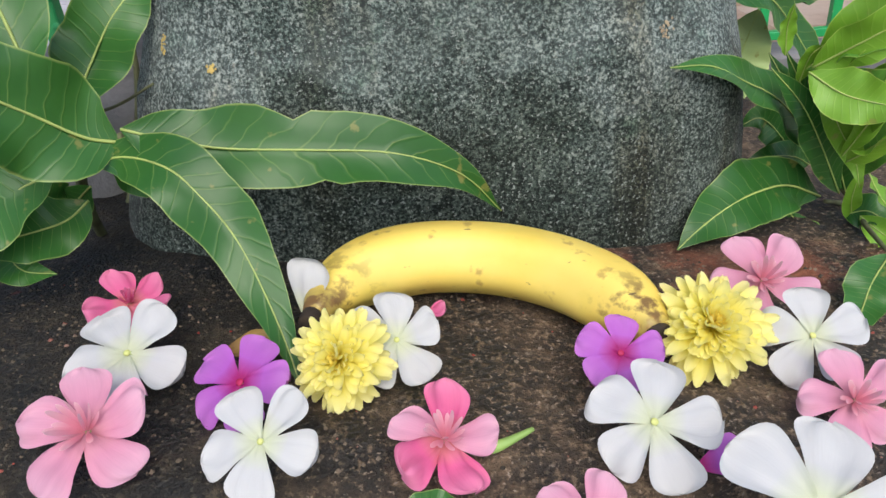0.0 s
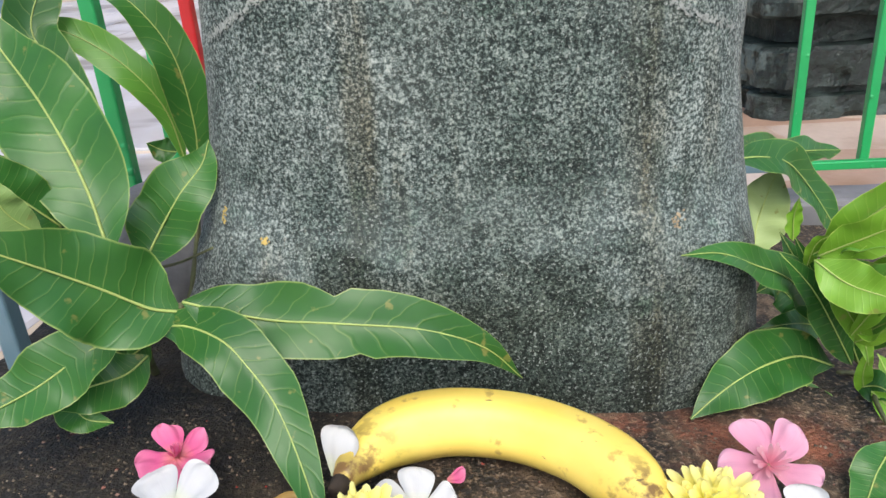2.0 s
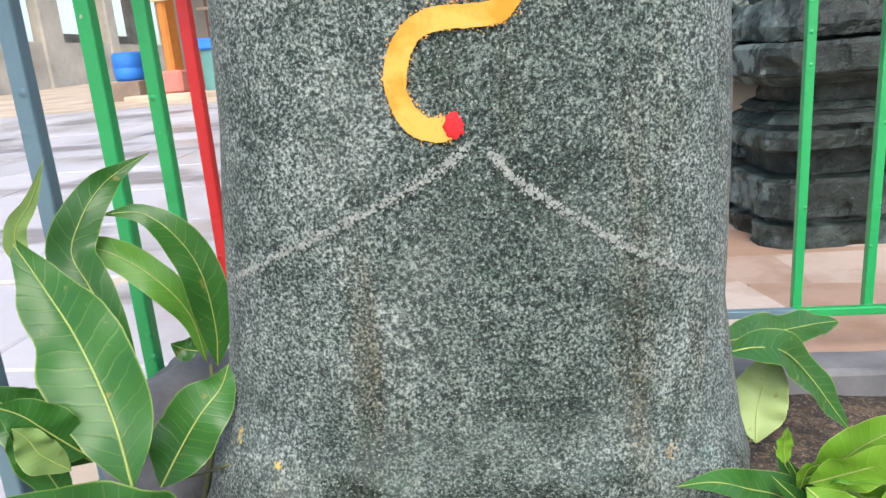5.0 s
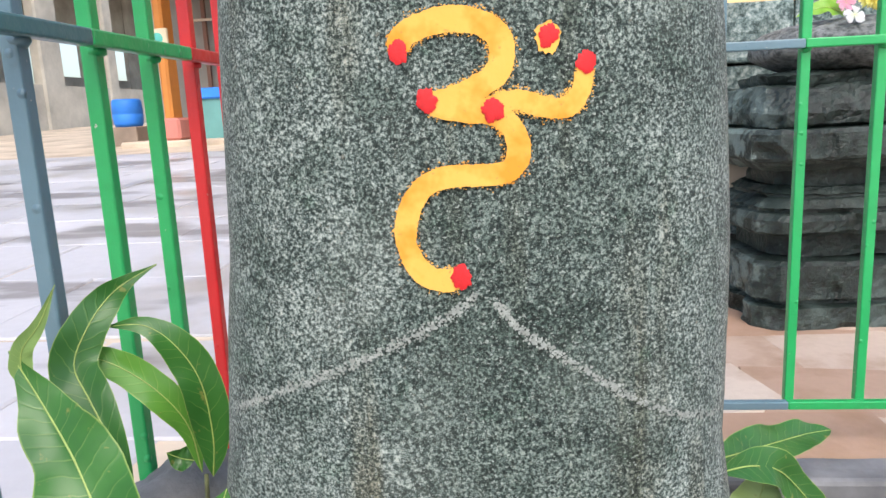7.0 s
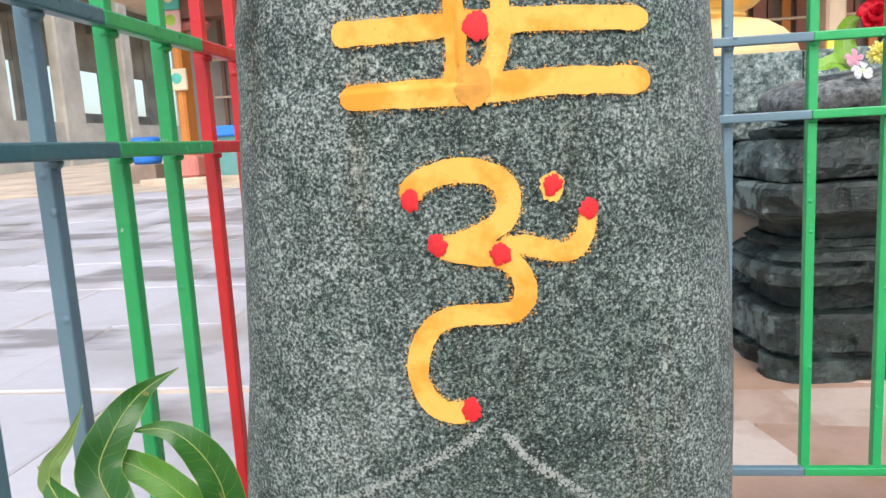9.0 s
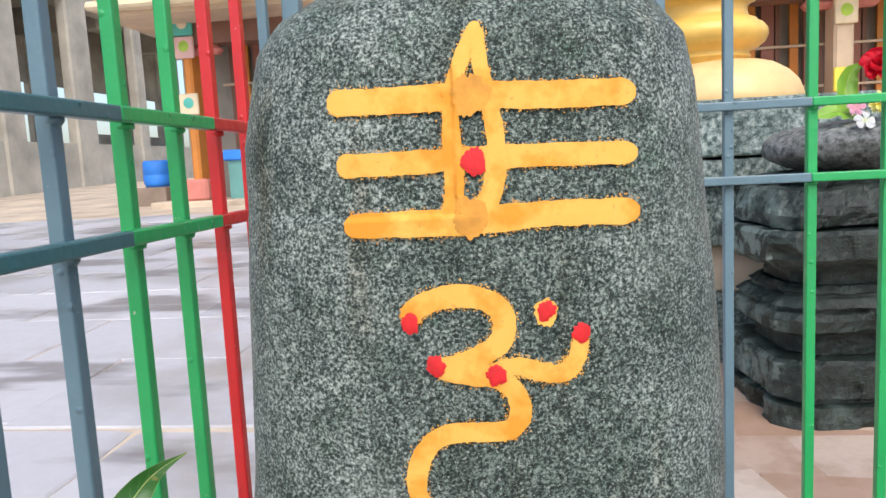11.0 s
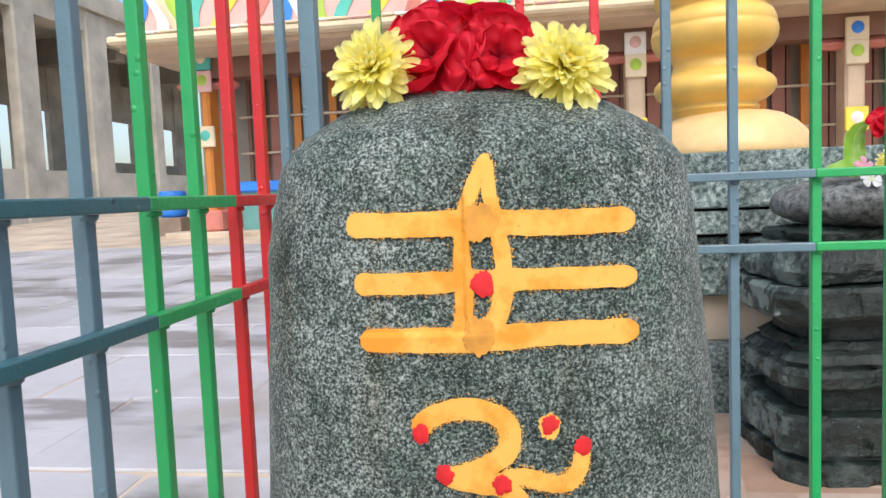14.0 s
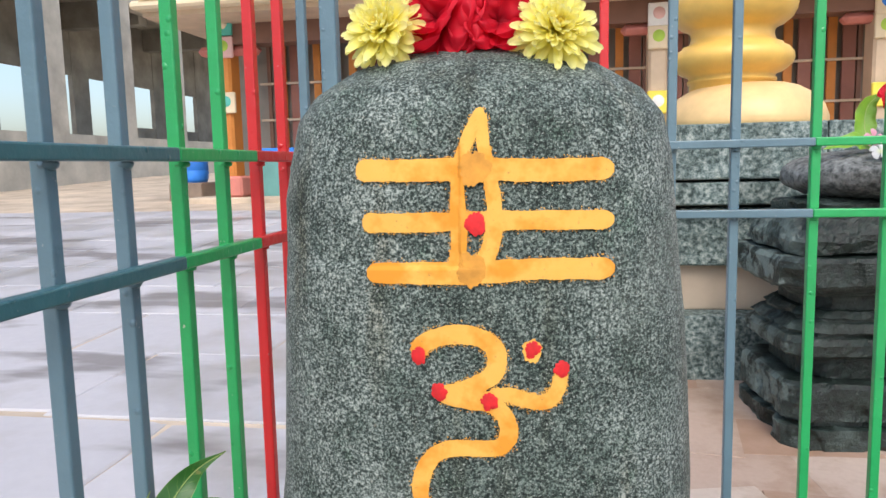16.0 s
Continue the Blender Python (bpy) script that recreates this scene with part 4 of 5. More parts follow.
# ---- banana ----
def banana():
    cen = spline([(-.0576, .3335, .1125), (-.0517, .3531, .1121), (-.0386, .3712, .1123), (-.0156, .3832, .1119), (.0093, .3867, .1104), (.0392, .3819, .1086), (.0678, .368, .1059), (.0873, .3487, .1038), (.0973, .3311, .1032), (.1024, .3149, .1029)], 46)

    def radius(u):
        r = 0.0195 * min(1.0, (0.30 + 0.70 * math.sin(min(1, u / 0.33) * math.pi / 2)) if u < 0.33 else 1.0)
        if u > 0.72:
            r = 0.0195 * (0.40 + 0.60 * math.cos((u - 0.72) / 0.28 * math.pi / 2))
        return r

    def at(u, v):
        i = round(u * 46)
        t = (cen[min(i + 1, 46)] - cen[max(i - 1, 0)]).normalized()
        a = t.cross(Vector((0, 0, 1))).normalized()
        b = a.cross(t)
        ang = v * math.tau
        facet = 1 + 0.035 * math.cos(5 * ang + 0.6) + 0.008 * noise.noise(Vector((u * 8, math.cos(ang), math.sin(ang))))
        return cen[i] + (a * math.cos(ang) + b * math.sin(ang)) * radius(u) * facet

    bm = grid(at, 46, 40, True)
    bm.verts.ensure_lookup_table()
    bm.faces.new([bm.verts[j] for j in range(40)])
    bm.faces.new([bm.verts[46 * 40 + j] for j in reversed(range(40))])
    return bm


fruit = thing("banana", "ripe yellow banana with brown bruises lying before the stone", "banana")
part("skin", banana(), BANANA, fruit)
TIP = plain("banana_tip", (0.035, 0.024, 0.015), 0.85, vary=0.5, scale=120, relief=0.6, dist=0.001)
part("blossom_end", tube([(.1022, .3157, .1029), (.1027, .3138, .1028), (.1031, .3127, .1028)], lambda u: .0078 - .003 * u * u, 14), TIP, fruit, "black dried blossom end")
part("stalk_end", tube([(-.0574, .3344, .1124), (-.0585, .3299, .1125), (-.0593, .3264, .1121)], lambda u: .0058 - .001 * u, 14), TIP, fruit, "dark cut stalk end")


# ---- flowers ----
def petal(length, width, cup=0.0, droop=0.0, skew=0.0, ruffle=0.0, seed=0.0, shape=0.55, nu=12, nv=9, notch=0.0):
    """A petal that grows along +x from the origin, its face up."""
    def at(u, v):
        u = math.sin(u * math.pi / 2) ** 0.9
        s = v * 2 - 1
        w = width * (0.10 + 0.90 * u ** shape) * math.sqrt(max(0.0, 1 - max(0.0, (u - 0.45) / 0.55) ** 3.2))
        x = length * (0.04 + 0.96 * u) - notch * length * u * u * (1 - abs(s)) ** 2
        y = w * s + skew * length * u * u
        z = cup * length * s * s * u - droop * length * u * u + 0.06 * length * math.sin(u * 2.6)
        z += ruffle * length * u * math.sin(s * 6 + seed) * abs(s) + ruffle * 0.6 * length * noise.noise(Vector((u * 3, s * 2, seed)))
        return (x, y, z)

    return grid(at, nu, nv)


def place(pos, facing, spin, size):
    """A pose whose z looks along facing, turned by spin about it."""
    q = Vector(facing).normalized().to_track_quat("Z", "Y").to_matrix().to_4x4()
    return Matrix.Translation(pos) @ q @ pose(0, 0, 0, 0, 0, spin) @ Matrix.Diagonal((size, size, size, 1))


def disc(r, h, seg=14):
    return lathe([(0.0001, h), (r * 0.6, h * 0.9), (r, h * 0.4), (r * 1.02, 0.0), (r * 0.6, -h)], seg)


WHITE_MESHES = [mesh_of("petal", petal(1, .57, .05, .10, .10, .10, i * 2.2, .95), WHITE_PETAL) for i in range(3)]
PURPLE_MESHES = [mesh_of("petal", petal(1, .60, .05, .10, .08, .10, i * 3.1, .95), PURPLE_PETAL) for i in range(3)]
PINK_MESHES = [mesh_of("petal", petal(1, .52, -.08, -.05, .18, .12, i * 2.9, .8), PINK_PETAL) for i in range(3)]
ROSE_MESHES = [mesh_of("petal", petal(1, .56, -.15, -.25, .18, .22, i * 2.9, .75), ROSE_PETAL) for i in range(3)]
FRINGE_PINK = mesh_of("fringe", petal(.60, .055, 0, -.25, .1, .0, 0, .3, 5, 2), FRINGE_PETAL)
FRINGE_ROSE = mesh_of("fringe", petal(.42, .05, 0, -.5, .1, .0, 0, .3, 5, 2), ROSE_PETAL)
EYE_Y = mesh_of("eye", disc(.055, .025), EYE_YELLOW)
EYE_R = mesh_of("eye", disc(.075, .025), EYE_RED)
TUBE = mesh_of("flower_tube", tube([(0, 0, 0), (0.05, 0, -.25), (0.12, 0.04, -.5)], lambda u: .07 - .02 * u, 8), plain("flower_tube", (0.45, 0.55, 0.25), 0.6))


def five_petals(name, label, meshes, eye, pos, facing, spin, size, fringe=None, skip=(), group="offered flowers"):
    f = thing(name, label, "flower", place(pos, facing, spin, size), group)
    rnd = random.Random(name + str(spin))
    for i in range(5):
        if i in skip:
            continue
        part("petal", meshes[i % 3], None, f, m=pose(0, 0, 0.002 * i, rnd.uniform(-9, 9), rnd.uniform(-10, 8), 72 * i + rnd.uniform(-5, 5)) @ Matrix.Diagonal((rnd.uniform(.92, 1.06), rnd.uniform(.92, 1.05), 1, 1)))
    if eye:
        part("eye", eye, None, f, m=pose(0, 0, 0.045), label="small round eye")
    if fringe:
        for i in range(15):
            part("fringe", fringe, None, f, m=pose(0, 0, 0.02, 0, -18 - 20 * (i % 3), i * 24 + rnd.uniform(-6, 6)) @ Matrix.Diagonal((.7 + .25 * (i % 3), 1, 1, 1)))
    part("flower_tube", TUBE, None, f)
    return f


W = "white five-petalled periwinkle blossom with a greenish eye"
P = "purple five-petalled periwinkle blossom with a crimson eye"
K = "pink oleander blossom with a fringed throat"
UP = (0, -.55, .83)
five_petals("white_periwinkle", W, WHITE_MESHES, EYE_Y, (-.1394, .3101, .1134), (.05, -.45, .9), 45, .0283)
five_petals("white_periwinkle", W, WHITE_MESHES, EYE_Y, (-.0648, .254, .1089), (0, -.6, .8), 47, .0231)
five_petals("white_periwinkle", W, WHITE_MESHES, EYE_Y, (-.0162, .3138, .11), (.35, -.65, .65), -5, .0235)
five_petals("white_periwinkle", W, WHITE_MESHES, EYE_Y, (.0887, .2637, .0997), (0, -.6, .8), -3, .0274)
five_petals("white_periwinkle", W, WHITE_MESHES, EYE_Y, (.1705, .312, .1008), (-.15, -.7, .7), 20, .0237)
five_petals("white_periwinkle", W + " near the plinth edge", WHITE_MESHES, EYE_Y, (.135, .2217, .0949), (0, -.5, .85), 60, .033)
five_petals("purple_periwinkle", P, PURPLE_MESHES, EYE_R, (-.0831, .2916, .108), (-.1, -.5, .85), 5, .0233)
five_petals("purple_periwinkle", P, PURPLE_MESHES, EYE_R, (.0835, .3035, .1035), (.05, -.65, .75), 0, .0188)
five_petals("oleander", K, PINK_MESHES, None, (-.1372, .2623, .1112), UP, 20, .0287, FRINGE_PINK)
five_petals("oleander", "deep rose oleander blossom with a fringed throat", ROSE_MESHES, None, (-.1557, .3524, .1143), (.2, -.3, .9), 15, .0198, FRINGE_ROSE)
five_petals("oleander", "rose-pink oleander blossom with a fringed throat", [ROSE_MESHES[0], PINK_MESHES[1], ROSE_MESHES[2]], None, (.0057, .259, .1007), (.1, -.4, .9), 60, .0231, FRINGE_PINK)
five_petals("oleander", K, PINK_MESHES, None, (.1687, .3653, .0969), (-.1, -.6, .8), 40, .0263, FRINGE_PINK)
five_petals("oleander", K, PINK_MESHES, None, (.1756, .2799, .0905), (-.1, -.6, .8), 25, .0219, FRINGE_PINK)
five_petals("oleander", K, PINK_MESHES, None, (.0572, .2216, .0916), (0, -.5, .85), 55, .0206, FRINGE_PINK)


def loose_petal(label, mesh, pos, facing, spin, size):
    ob = new("loose_petal", mesh)
    ob.matrix_basis = place(pos, facing, spin, size)
    tagged(ob, label, "petal", "fallen petals")


loose_petal("purple petal fallen on the plinth", PURPLE_MESHES[0], (.1028, .2509, .0878), (0, -.5, .85), 10, .0207)
loose_petal("rose petal fallen behind the yellow blossom", ROSE_MESHES[0], (-.0058, .3566, .0944), (0, -.5, .85), 10, .0113)
loose_petal("white petal standing against the banana", WHITE_MESHES[1], (-.0645, .3407, .1089), (-.2, -.85, .5), 78, .0277)
loose_petal("dry brownish petal on the plinth", mesh_of("petal", petal(1, .45, .2, .0, 0, .2), DRY_PETAL), (-.1005, .327, .101), (0, -.5, .85), 0, .0221)
bud = thing("flower_bud", "slim green flower bud lying on the plinth", "bud")
part("bud_case", tube([(.022, .2597, .0932), (.0297, .261, .0952), (.0414, .2662, .097)], lambda u: .0026 - .0018 * abs(u - .25) * 1.2, 10, 10), plain("bud_green", (0.30, 0.48, 0.12), 0.5), bud)


def mum_petals():
    kinds = []
    for k, (length, width, curl) in enumerate(((.42, .075, .25), (.66, .10, .12), (.86, .128, .02), (1.06, .145, -.05))):
        kinds.append(mesh_of("petal", petal(length, width, .045, -curl, 0, .03, k, .45, 5, 3, .06), MUM_INNER if k == 0 else YELLOW_PETAL))
    return kinds


MUM = mum_petals()
MUM_HEART = mesh_of("heart", disc(.5, .14), plain("mum_heart", (0.92, 0.74, 0.12), 0.8, vary=0.5, scale=90))


def chrysanthemum(pos, facing, spin, size, label="yellow chrysanthemum head with many slim petals", group="offered flowers"):
    f = thing("chrysanthemum", label, "flower", place(pos, facing, spin, size), group)
    rnd = random.Random(str(pos))
    for k, (count, tilt, z) in enumerate(((40, 66, .17), (52, 46, .13), (50, 26, .08), (40, 8, .03), (26, -10, .0))):
        for i in range(count):
            part("petal", MUM[min(k, 3)], None, f, m=pose(0, 0, z, rnd.uniform(-34, 34), -tilt + rnd.uniform(-20, 20), i * 360 / count + rnd.uniform(-7, 7)) @ Matrix.Diagonal((rnd.uniform(.85, 1.12), rnd.uniform(.85, 1.2), 1, 1)))
    part("heart", MUM_HEART, None, f)
    return f


chrysanthemum((-.0387, .299, .1125), (-.15, -.75, .6), 0, .0216)
chrysanthemum((.1270, .3195, .1022), (.0, -.6, .8), 30, .0256)
chrysanthemum((-.0472, .492, .7697), (-.25, -.9, .35), 10, .0303, group="flowers on the stone")
chrysanthemum((.0792, .492, .763), (.2, -.9, .3), 70, .0314, group="flowers on the stone")
stalk = thing("flower_stalk", "thin green flower stalk behind the banana", "stalk")
part("stalk", tube([(.096, .3512, .0992), (.1108, .3485, .0944), (.1259, .3328, .0894)], .0016, 8, 8), plain("stalk_green", (0.10, 0.16, 0.05), 0.6), stalk)

RED_MESHES = [mesh_of("petal", petal(1, .62 + .06 * i, .06, -.05, .0, .17, i * 1.9, .6, 14, 14), RED_PETAL) for i in range(3)]


def hibiscus(pos, facing, spin, size, rings, label):
    f = thing("red_hibiscus", label, "flower", place(pos, facing, spin, size), "flowers on the stone")
    rnd = random.Random(str(pos))
    for k, (count, tilt, s, z) in enumerate(rings):
        for i in range(count):
            part("petal", RED_MESHES[(i + k) % 3], None, f, m=pose(0, 0, z, rnd.uniform(-20, 20), -tilt + rnd.uniform(-10, 10), i * 360 / count + k * 31 + rnd.uniform(-8, 8)) @ Matrix.Diagonal((s, s * rnd.uniform(.9, 1.1), s, 1)))
    return f


hibiscus((-.009, .509, .7791), (-.2, -.93, .3), 12, .0412, ((6, -4, 1.0, 0), (5, 14, .82, .06), (4, 34, .6, .1)), "red ruffled double hibiscus on top of the stone")
hibiscus((.0352, .512, .7757), (.25, -.93, .25), 50, .0393, ((6, -4, 1.0, 0), (5, 14, .8, .06), (4, 36, .58, .1)), "red ruffled hibiscus on top of the stone")
sepal = thing("loose_leaf", "small green leaf behind the red hibiscus", "leaf")
leaf(sepal, LEAF_YOUNG, [(.0287, .549, .784), (.0345, .554, .8088), (.0393, .557, .8316)], .0095, (0, -1, .1), seed=3)

# ---- the stone stack beyond the fence ----
STACK = pose(.622, 1.745, 0, 0, 0, 4)


def moulded(width, depth, inset, profile, amp, seed):
    """A hewn course: a footprint with worn corners, run round a profile of (inset, z)."""
    def ring(v, out, r):
        w, d = width - 2 * out, depth - 2 * out
        s = (v % 1.0) * 2 * (w + d)
        for n, (a, b, c, e) in enumerate(((0, 0, 1, 0), (w, 0, 0, 1), (w, d, -1, 0), (0, d, 0, -1))):
            span = w if n % 2 == 0 else d
            if s <= span or n == 3:
                x, y = a + c * s, b + e * s
                break
            s -= span
        dx, dy = min(x, w - x), min(y, d - y)
        k = max(0.0, r - dx - dy) * .5
        x += k if x < w / 2 else -k
        y += k if y < d / 2 else -k
        return x + out + inset, y + out + inset

    zs = [profile[0]]
    for (o0, z0), (o1, z1) in zip(profile, profile[1:]):
        n = max(1, int(max(abs(z1 - z0), abs(o1 - o0)) / .007))
        zs += [(o0 + (o1 - o0) * k / n, z0 + (z1 - z0) * k / n) for k in range(1, n + 1)]
    m = len(zs) - 1

    def at(u, v):
        o, z = zs[round(u * m)]
        x, y = ring(v, o, .05)
        p = Vector((x, y, z))
        q = p + Vector((seed, 0, 0))
        d = noise.noise_vector(q * 6) * amp * .8 + noise.noise_vector(q * 26) * amp * .5 + noise.noise_vector(q * 80) * amp * .3
        chip = max(0.0, noise.noise(q * 12) - .25) * .06
        mid = Vector((width / 2, depth / 2, z))
        return p + d + (mid - p).normalized() * chip

    bm = grid(at, m, 260, True)
    bm.verts.ensure_lookup_table()
    bm.faces.new([bm.verts[m * 260 + j] for j in range(260)])
    bm.normal_update()
    bmesh.ops.recalc_face_normals(bm, faces=bm.faces[:])
    return bm


def course(label, material, inset, profile, amp=.007, seed=0.0, width=.78, depth=.42):
    ob = new("carved_stone_block", mesh_of("carved_stone_block", moulded(width - 2 * inset, depth - 2 * inset, inset, profile, amp, seed), material, False))
    ob.matrix_basis = STACK
    tagged(ob, label, "stone block", "stacked carved stones")


course("dark carved stone base block with a grooved edge", CARVED_PALE, 0, [(.008, -.066), (0, -.055), (0, .006), (.022, .010), (.022, .024), (.002, .028), (.004, .108), (.014, .118), (.09, .121)], .005)
course("narrow recessed carved stone course", CARVED, .06, [(0, .121), (0, .178)], .005, 3.0)
course("dark carved stone moulding with sloping shoulder", CARVED, .006, [(.06, .176), (.014, .178), (.002, .188), (.0, .215), (.010, .228), (.020, .232), (.020, .240), (.012, .243), (.030, .262), (.040, .266), (.040, .272), (.034, .275), (.050, .291), (.09, .292)], .006, 6.0)
course("narrow recessed carved stone course", CARVED, .075, [(0, .290), (0, .338)], .006, 9.0)
course("wide hewn stone slab with pale patches", CARVED, -.022, [(.09, .332), (.05, .334), (.030, .350), (.026, .356), (.004, .360), (.0, .366), (.0, .420), (.008, .431), (.06, .433)], .005, 12.0)
course("rough pale-streaked stone block", CARVED_PALE, .01, [(.03, .431), (-.004, .440), (-.008, .47), (.004, .50), (.02, .525), (.05, .530), (.04, .556), (.12, .562)], .012, 15.0)


def pebble(u, v):
    a, b = v * math.tau, (u - 0.5) * math.pi
    w = max(0.0, math.cos(b)) ** 0.55
    d = Vector((w * math.cos(a), w * math.sin(a), math.sin(b)))
    return Vector((.96, 1.985, .622)) + Vector((d.x * .295, d.y * .235, d.z * .066)) * (1 + .05 * noise.noise(d * 2) + .012 * noise.noise(d * 9))


tagged(new("round_stone", mesh_of("round_stone", grid(pebble, 30, 60, True), SMOOTH_STONE)), "smooth flat round black stone on the stack", "stone", "stacked carved stones")
hibiscus((0.8917, 1.896, 0.8081), (-.1, -.9, .3), 0, 0.0432, ((5, 10, 1.0, 0), (5, 40, .75, .05)), "red hibiscus lying on the round black stone")
offer = thing("leaf_spray", "lime green leaves laid on the round black stone", "leaf twig")
leaf(offer, LEAF_YOUNG, [(0.8374, 1.872, 0.6881), (0.7833, 1.86, 0.7054), (0.7174, 1.86, 0.6871)], .0216, (0, -.8, .6), seed=1)
leaf(offer, LEAF_YOUNG, [(0.8377, 1.896, 0.6943), (0.832, 1.92, 0.7423), (0.8441, 1.932, 0.7962), (0.8801, 1.932, 0.8263)], .024, (0, -.9, .3), seed=2)
five_petals("white_periwinkle", W, WHITE_MESHES, EYE_Y, (0.8244, 1.8, 0.6788), (0, -.8, .5), 0, 0.024)
five_petals("oleander", K, PINK_MESHES, None, (0.8251, 1.848, 0.7115), (0, -.9, .3), 0, 0.0216)
chrysanthemum((0.8789, 1.836, 0.7177), (0, -.9, .3), 0, 0.0288)

# ---- the gilded column on its platform ----
platform = thing("stone_platform", "green granite block platform under the gilded column", "platform")
for i, (y, z0, z1) in enumerate(((2.25, .607, .776), (2.262, .528, .599), (2.32, .33, .516), (2.255, -.07, .178), (2.36, .178, .33))):
    x = .05
    j = 0
    while x < 1.9:
        w = .34 + .13 * ((i * 3 + j) % 3)
        part("block", rough_box(x + .004, x + w, y, 3.3, z0, z1, .006, 3, .002, 9), JOINT if i == 4 else GREEN_GRANITE, platform, smooth=False)
        x += w
        j += 1
# added backing in the shade-coloured concrete, to darken the joints
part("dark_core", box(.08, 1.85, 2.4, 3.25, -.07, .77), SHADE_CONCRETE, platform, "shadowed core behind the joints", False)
FOOT = [(0.001, 0.781), (0.2784, 0.781), (0.2832, 0.7906), (0.282, 0.8145), (0.2664, 0.8563), (0.234, 0.8921), (0.186, 0.922), (0.144, 0.934), (0.001, 0.9364)]
PROFILE = [(0.1464, 0.8802), (0.1464, 0.9423), (0.1536, 0.9447), (0.1536, 0.9555), (0.1464, 0.9579), (0.1512, 0.9698), (0.18, 0.9818), (0.2016, 0.9997), (0.2112, 1.0212), (0.2088, 1.0415), (0.1944, 1.0594), (0.1752, 1.069), (0.1728, 1.0762), (0.1536, 1.0809), (0.1452, 1.0953), (0.1416, 1.1132), (0.1452, 1.1287), (0.156, 1.1371), (0.18, 1.1479), (0.2016, 1.167), (0.2148, 1.1909), (0.2184, 1.2148), (0.216, 1.2327), (0.2112, 1.2375), (0.2136, 1.2423), (0.2112, 1.2626), (0.1992, 1.2865), (0.18, 1.2984), (0.18, 1.308), (0.192, 1.3152), (0.2064, 1.3403), (0.204, 1.3821), (0.168, 1.4299), (0.144, 1.4538), (0.144, 2.9834)]
col = thing("gilded_column", "gold painted ringed column base with a domed foot", "column")
part("shaft", lathe(PROFILE, 56), GOLD, col, m=pose(.692, 2.76, 0))
part("domed_foot", lathe(FOOT, 56), GOLD_PALE, col, m=pose(.737, 2.76, 0))

# ---- temple hall ----
hall = thing("temple_hall", "brightly painted temple hall with a cream eave", "building")
part("base", box(-5.0, 9, 8.78, 14, 0.0, .22, .02), JOINT, hall, smooth=False)
part("back_wall", box(-4.7, 9, 9.75, 9.95, .22, 2.5), DARK, hall, "dark inner wall", False)
part("eave", box(-5.14, 9, 8.0, 10.6, 2.52, 2.62, .03), CREAM, hall, "cream painted eave slab", False)
part("eave_soffit", box(-5.08, 9, 8.2, 10.5, 2.46, 2.52), SOFFIT, hall, smooth=False)
part("lintel", box(-4.6, 9, 8.85, 9.15, 2.2, 2.46), BROWN, hall, smooth=False)
part("parapet", box(-5.0, 9, 8.3, 8.6, 2.62, 3.9), PASTEL, hall, "painted parapet", False)
hues = [SKYBLUE, LEMON, LIME, WHITE, ROSE, TEAL, CREAM]
for i in range(56):
    x = -5.0 + i * .26
    rnd = random.Random(i)

    def scroll(u, v, x=x, i=i, rnd=rnd):
        s = u * 1.25
        return (x + .20 * math.sin(s * 4.0 + i) + (v - .5) * .16, 8.285 - .01 * math.sin(v * math.pi), 2.63 + s)

    part("painted_scroll", grid(scroll, 12, 3), hues[(i * 3) % 7], hall)
    part("eave_bead", box(x, x + .25, 7.99, 8.06, 2.615, 2.645, .008), (CREAM, WHITE, CREAM, PASTEL)[i % 4], hall, smooth=False)
for i, x in enumerate((-4.35, -1.4, 1.1, 3.55, 6.1)):
    half = .06 if i == 0 else .11
    col_ob = part("pillar", box(x - half, x + half, 8.85, 9.15, .22, 2.2, .03), (ORANGE if i == 0 else SOFFIT), hall, "painted square pillar", False)
    part("pillar_foot", box(x - .16, x + .16, 8.79, 9.21, .22, .50, .03), ROSE, col_ob, "red painted pillar foot", False)
    for z, m, m2 in ((1.32, CREAM, TEAL), (2.03, PASTEL, LIME), (2.31, TEAL, CREAM)) if i == 0 else ((1.13, LEMON, WHITE), (1.88, CREAM, LIME), (2.14, WHITE if i < 3 else CREAM, PASTEL if i < 3 else SKYBLUE)):
        part("panel", box(x - .125, x + .125, 8.80, 8.849, z, z + .27, .012), m, col_ob, "painted panel", False)
        part("panel_motif", lathe([(.0001, .02), (.05, .015), (.07, 0.0)], 18), m2, col_ob, "round painted motif", m=pose(x, 8.80, z + .15, 90))
    part("bracket", box(x - .42, x + .42, 8.9, 9.1, 2.08, 2.2, .05), ROSE, col_ob, smooth=False)
tones = [BROWN, DARK_TEAL, MAROON, TEAL, SOFFIT, ORANGE, DARK_TEAL, BROWN]
for i in range(64):
    x = -4.1 + i * .17
    part("grille_bar", box(x, x + .05 + .05 * (i % 3), 9.6, 9.65, .22, 2.3), tones[(i * 5 + i // 3) % 8], hall, smooth=False)
for z in (.75, 1.25, 1.75):
    part("grille_rail", box(-4.2, 7, 9.56, 9.6, z, z + .03), SOFFIT, hall, smooth=False)
part("blue_ledge", box(-4.05, -2.4, 9.0, 9.6, .72, .86, .02), SKYBLUE, hall, "bright blue ledge", False)
part("ledge_wall", box(-4.0, -2.45, 9.05, 9.55, .22, .72), DARK_TEAL, hall, smooth=False)
drum = thing("blue_barrel", "blue plastic barrel by the hall", "barrel")
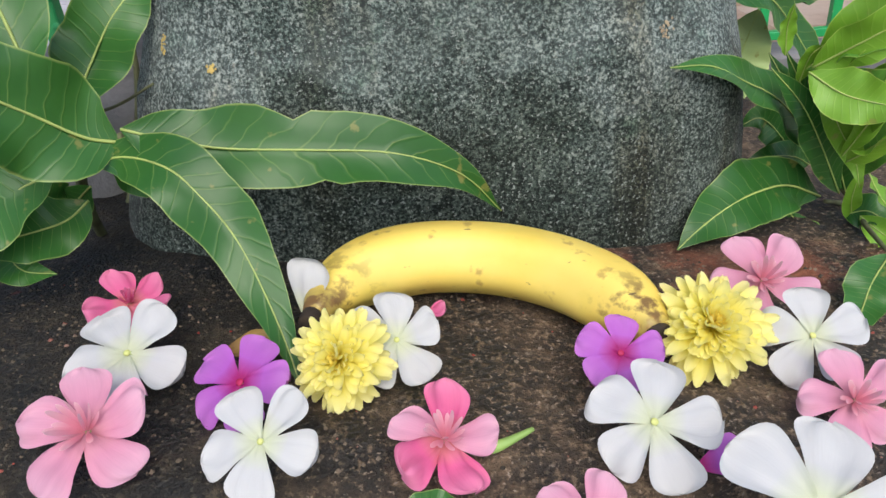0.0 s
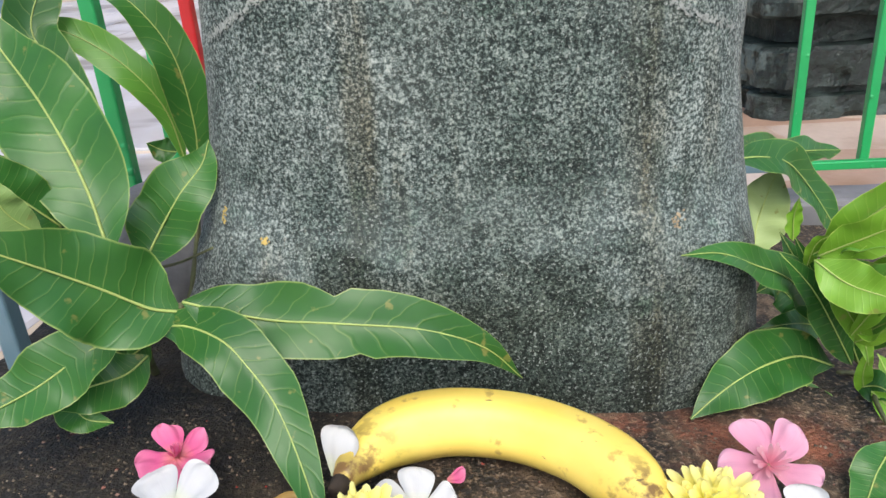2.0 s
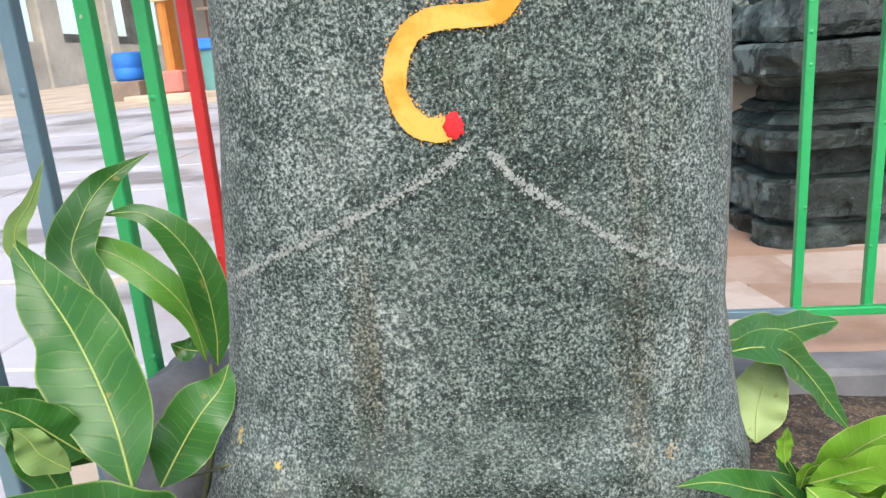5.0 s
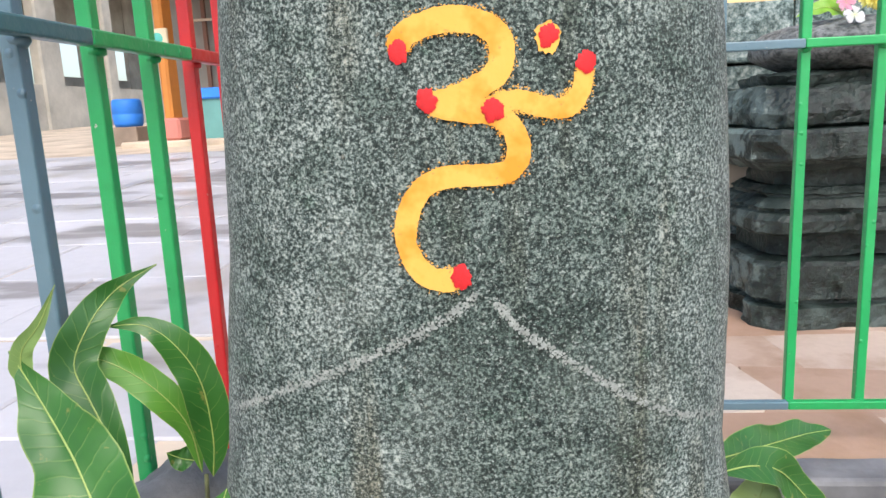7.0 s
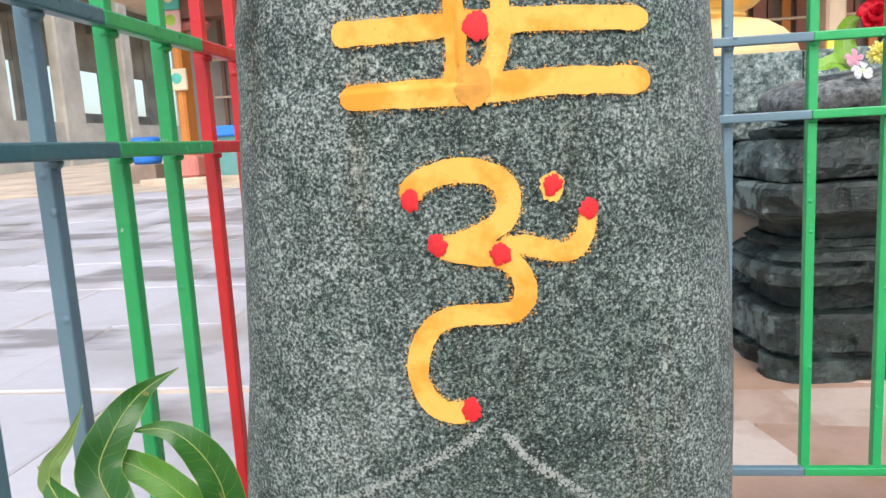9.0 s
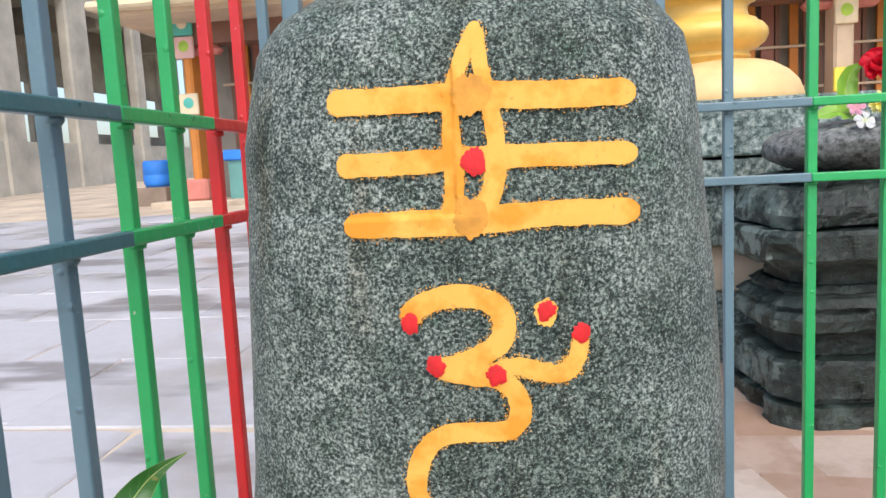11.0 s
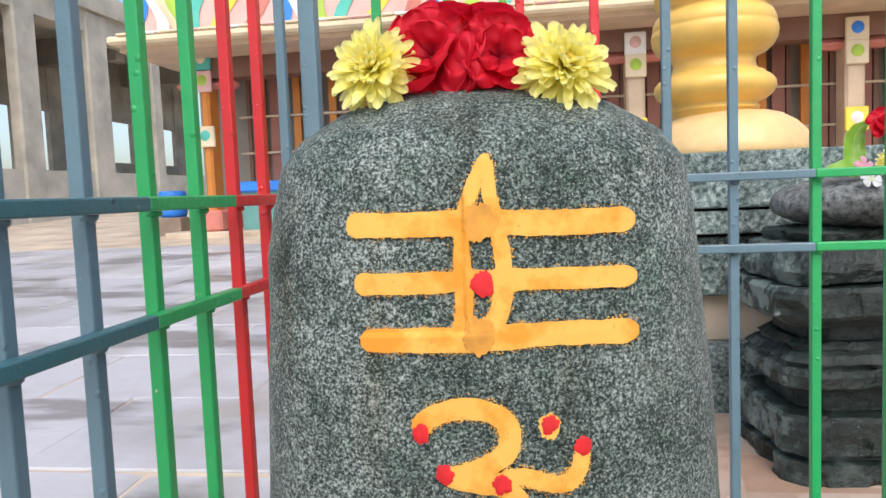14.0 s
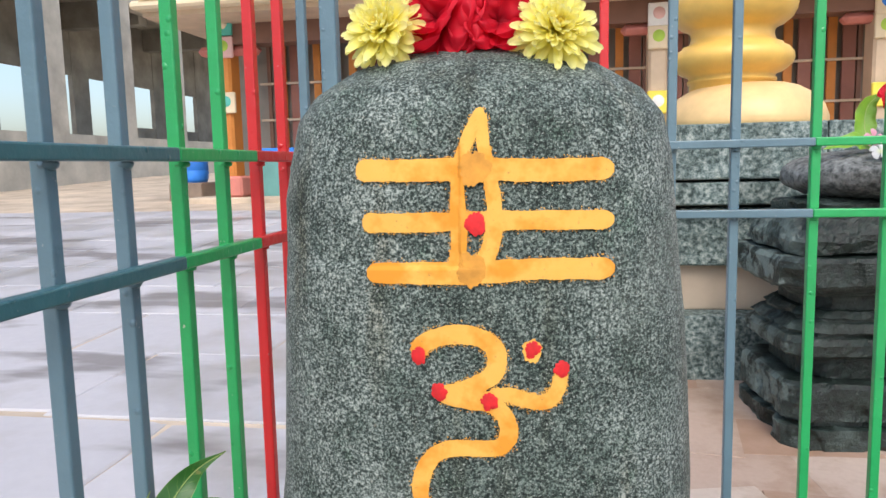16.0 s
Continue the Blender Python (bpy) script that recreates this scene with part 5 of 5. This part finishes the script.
part("barrel_body", lathe([(.0001, .0), (.17, .0), (.19, .05), (.20, .16), (.19, .17), (.20, .18), (.19, .34), (.17, .37), (.0001, .37)], 24), SKYBLUE, drum)
drum.location = (-5.15, 9.5, .50)
hall.location = (.09, 0, .085)
block = tagged(new("concrete_block", mesh_of("concrete_block", rough_box(-5.42, -4.92, 9.25, 9.74, 0.2, 0.50, .02, 3, .008, 4), DUSTY, False)), "dusty concrete block under the blue barrel", "block")

# ---- bare concrete hall ----
shed = thing("concrete_hall", "unfinished bare concrete hall with square piers", "building")
part("parapet_wall", box(-11.1, -10.9, 6, 26, 0.0, 1.42), CONCRETE, shed, smooth=False)
for y0, y1 in ((7.0, 8.0), (9.6, 10.6), (13.3, 13.95), (15.65, 16.45), (18.4, 18.85), (21.6, 22.4), (24.5, 25.5)):
    part("pier", box(-11.12, -10.85, y0, y1, 0.0, 5.2, .04), CONCRETE, shed, smooth=False)
edges = [6.0, 15.6, 17.0, 17.5, 18.4, 19.1, 20.2, 21.33, 22.46, 24.4, 25.3, 27.0]
# inner walls and beams use the concrete that has shade in its colour
for y0, y1 in zip(edges[::2], edges[1::2]):
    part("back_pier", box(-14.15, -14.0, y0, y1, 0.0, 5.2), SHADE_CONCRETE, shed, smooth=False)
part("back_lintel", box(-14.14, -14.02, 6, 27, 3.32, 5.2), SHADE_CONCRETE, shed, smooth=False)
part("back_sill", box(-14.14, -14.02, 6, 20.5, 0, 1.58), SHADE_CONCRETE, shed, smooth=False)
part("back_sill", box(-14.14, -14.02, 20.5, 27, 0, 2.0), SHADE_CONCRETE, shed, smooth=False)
part("roof_slab", box(-15.5, -10.75, 5, 28, 5.2, 5.7), CONCRETE, shed, smooth=False)
part("roof_beam", box(-11.5, -10.9, 5.5, 27, 4.7, 5.2), CONCRETE, shed, smooth=False)
for y in (10, 14, 18, 22):
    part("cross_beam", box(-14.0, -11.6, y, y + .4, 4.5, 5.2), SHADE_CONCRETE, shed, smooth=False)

shed.location = (.45, 0, .10)

# ---- paving, stone by stone ----
pavement = thing("pavement", "worn grey flagstone pavement with damp patches", "pavement", kind="structure")
court = thing("courtyard_paving", "pinkish sandstone crazy paving beyond the kerb", "pavement", kind="structure")


def flag(w, d, seed, thick=.016):
    rnd = random.Random(seed)
    pts = [(-w / 2, -d / 2), (w / 2, -d / 2), (w / 2, d / 2), (-w / 2, d / 2)]
    pts = [(x + rnd.uniform(-.02, .02) * w, y + rnd.uniform(-.02, .02) * d) for x, y in pts]
    bm = bmesh.new()
    top = [bm.verts.new((x * .985, y * .985, thick)) for x, y in pts]
    mid = [bm.verts.new((x, y, thick - .005)) for x, y in pts]
    low = [bm.verts.new((x, y, -.01)) for x, y in pts]
    bm.faces.new(top)
    for a, b in ((top, mid), (mid, low)):
        for i in range(4):
            j = (i + 1) % 4
            bm.faces.new((a[i], b[i], b[j], a[j]))
    return bm


FLAGS = [mesh_of("flagstone", flag(.83, .592, s), SLAB, False) for s in range(8)]
CRAZY = [mesh_of("paving_stone", flag(.34, .24, 30 + s, .018), SLAB_WARM, False) for s in range(8)]
rnd = random.Random(4)
for j in range(13):
    for i in range(12):
        x, y = -9.0 + i * .84 + (.4 if j % 2 else 0), .30 + j * .60
        if x > -.75 and y < 1.5 or x > -.45 and y < 2.6 or x > .25:
            continue
        part("flagstone", rnd.choice(FLAGS), None, pavement, m=pose(x, y, ground_z(y) - .010 + rnd.uniform(0, .002), 2.29 if y > 1.6 else 0) @ pose(0, 0, 0, 0, 0, rnd.uniform(-1, 1) + 180 * rnd.randint(0, 1)))
for j in range(9):
    for i in range(13):
        x, y = .05 + i * .31 + (.14 if j % 2 else 0), .96 + j * .22
        part("paving_stone", rnd.choice(CRAZY), None, court, m=pose(x, y, ground_z(y) - .011 + rnd.uniform(0, .003), 2.29 if y > 1.6 else 0) @ pose(0, 0, 0, 0, 0, rnd.uniform(-14, 14) + 180 * rnd.randint(0, 1)))
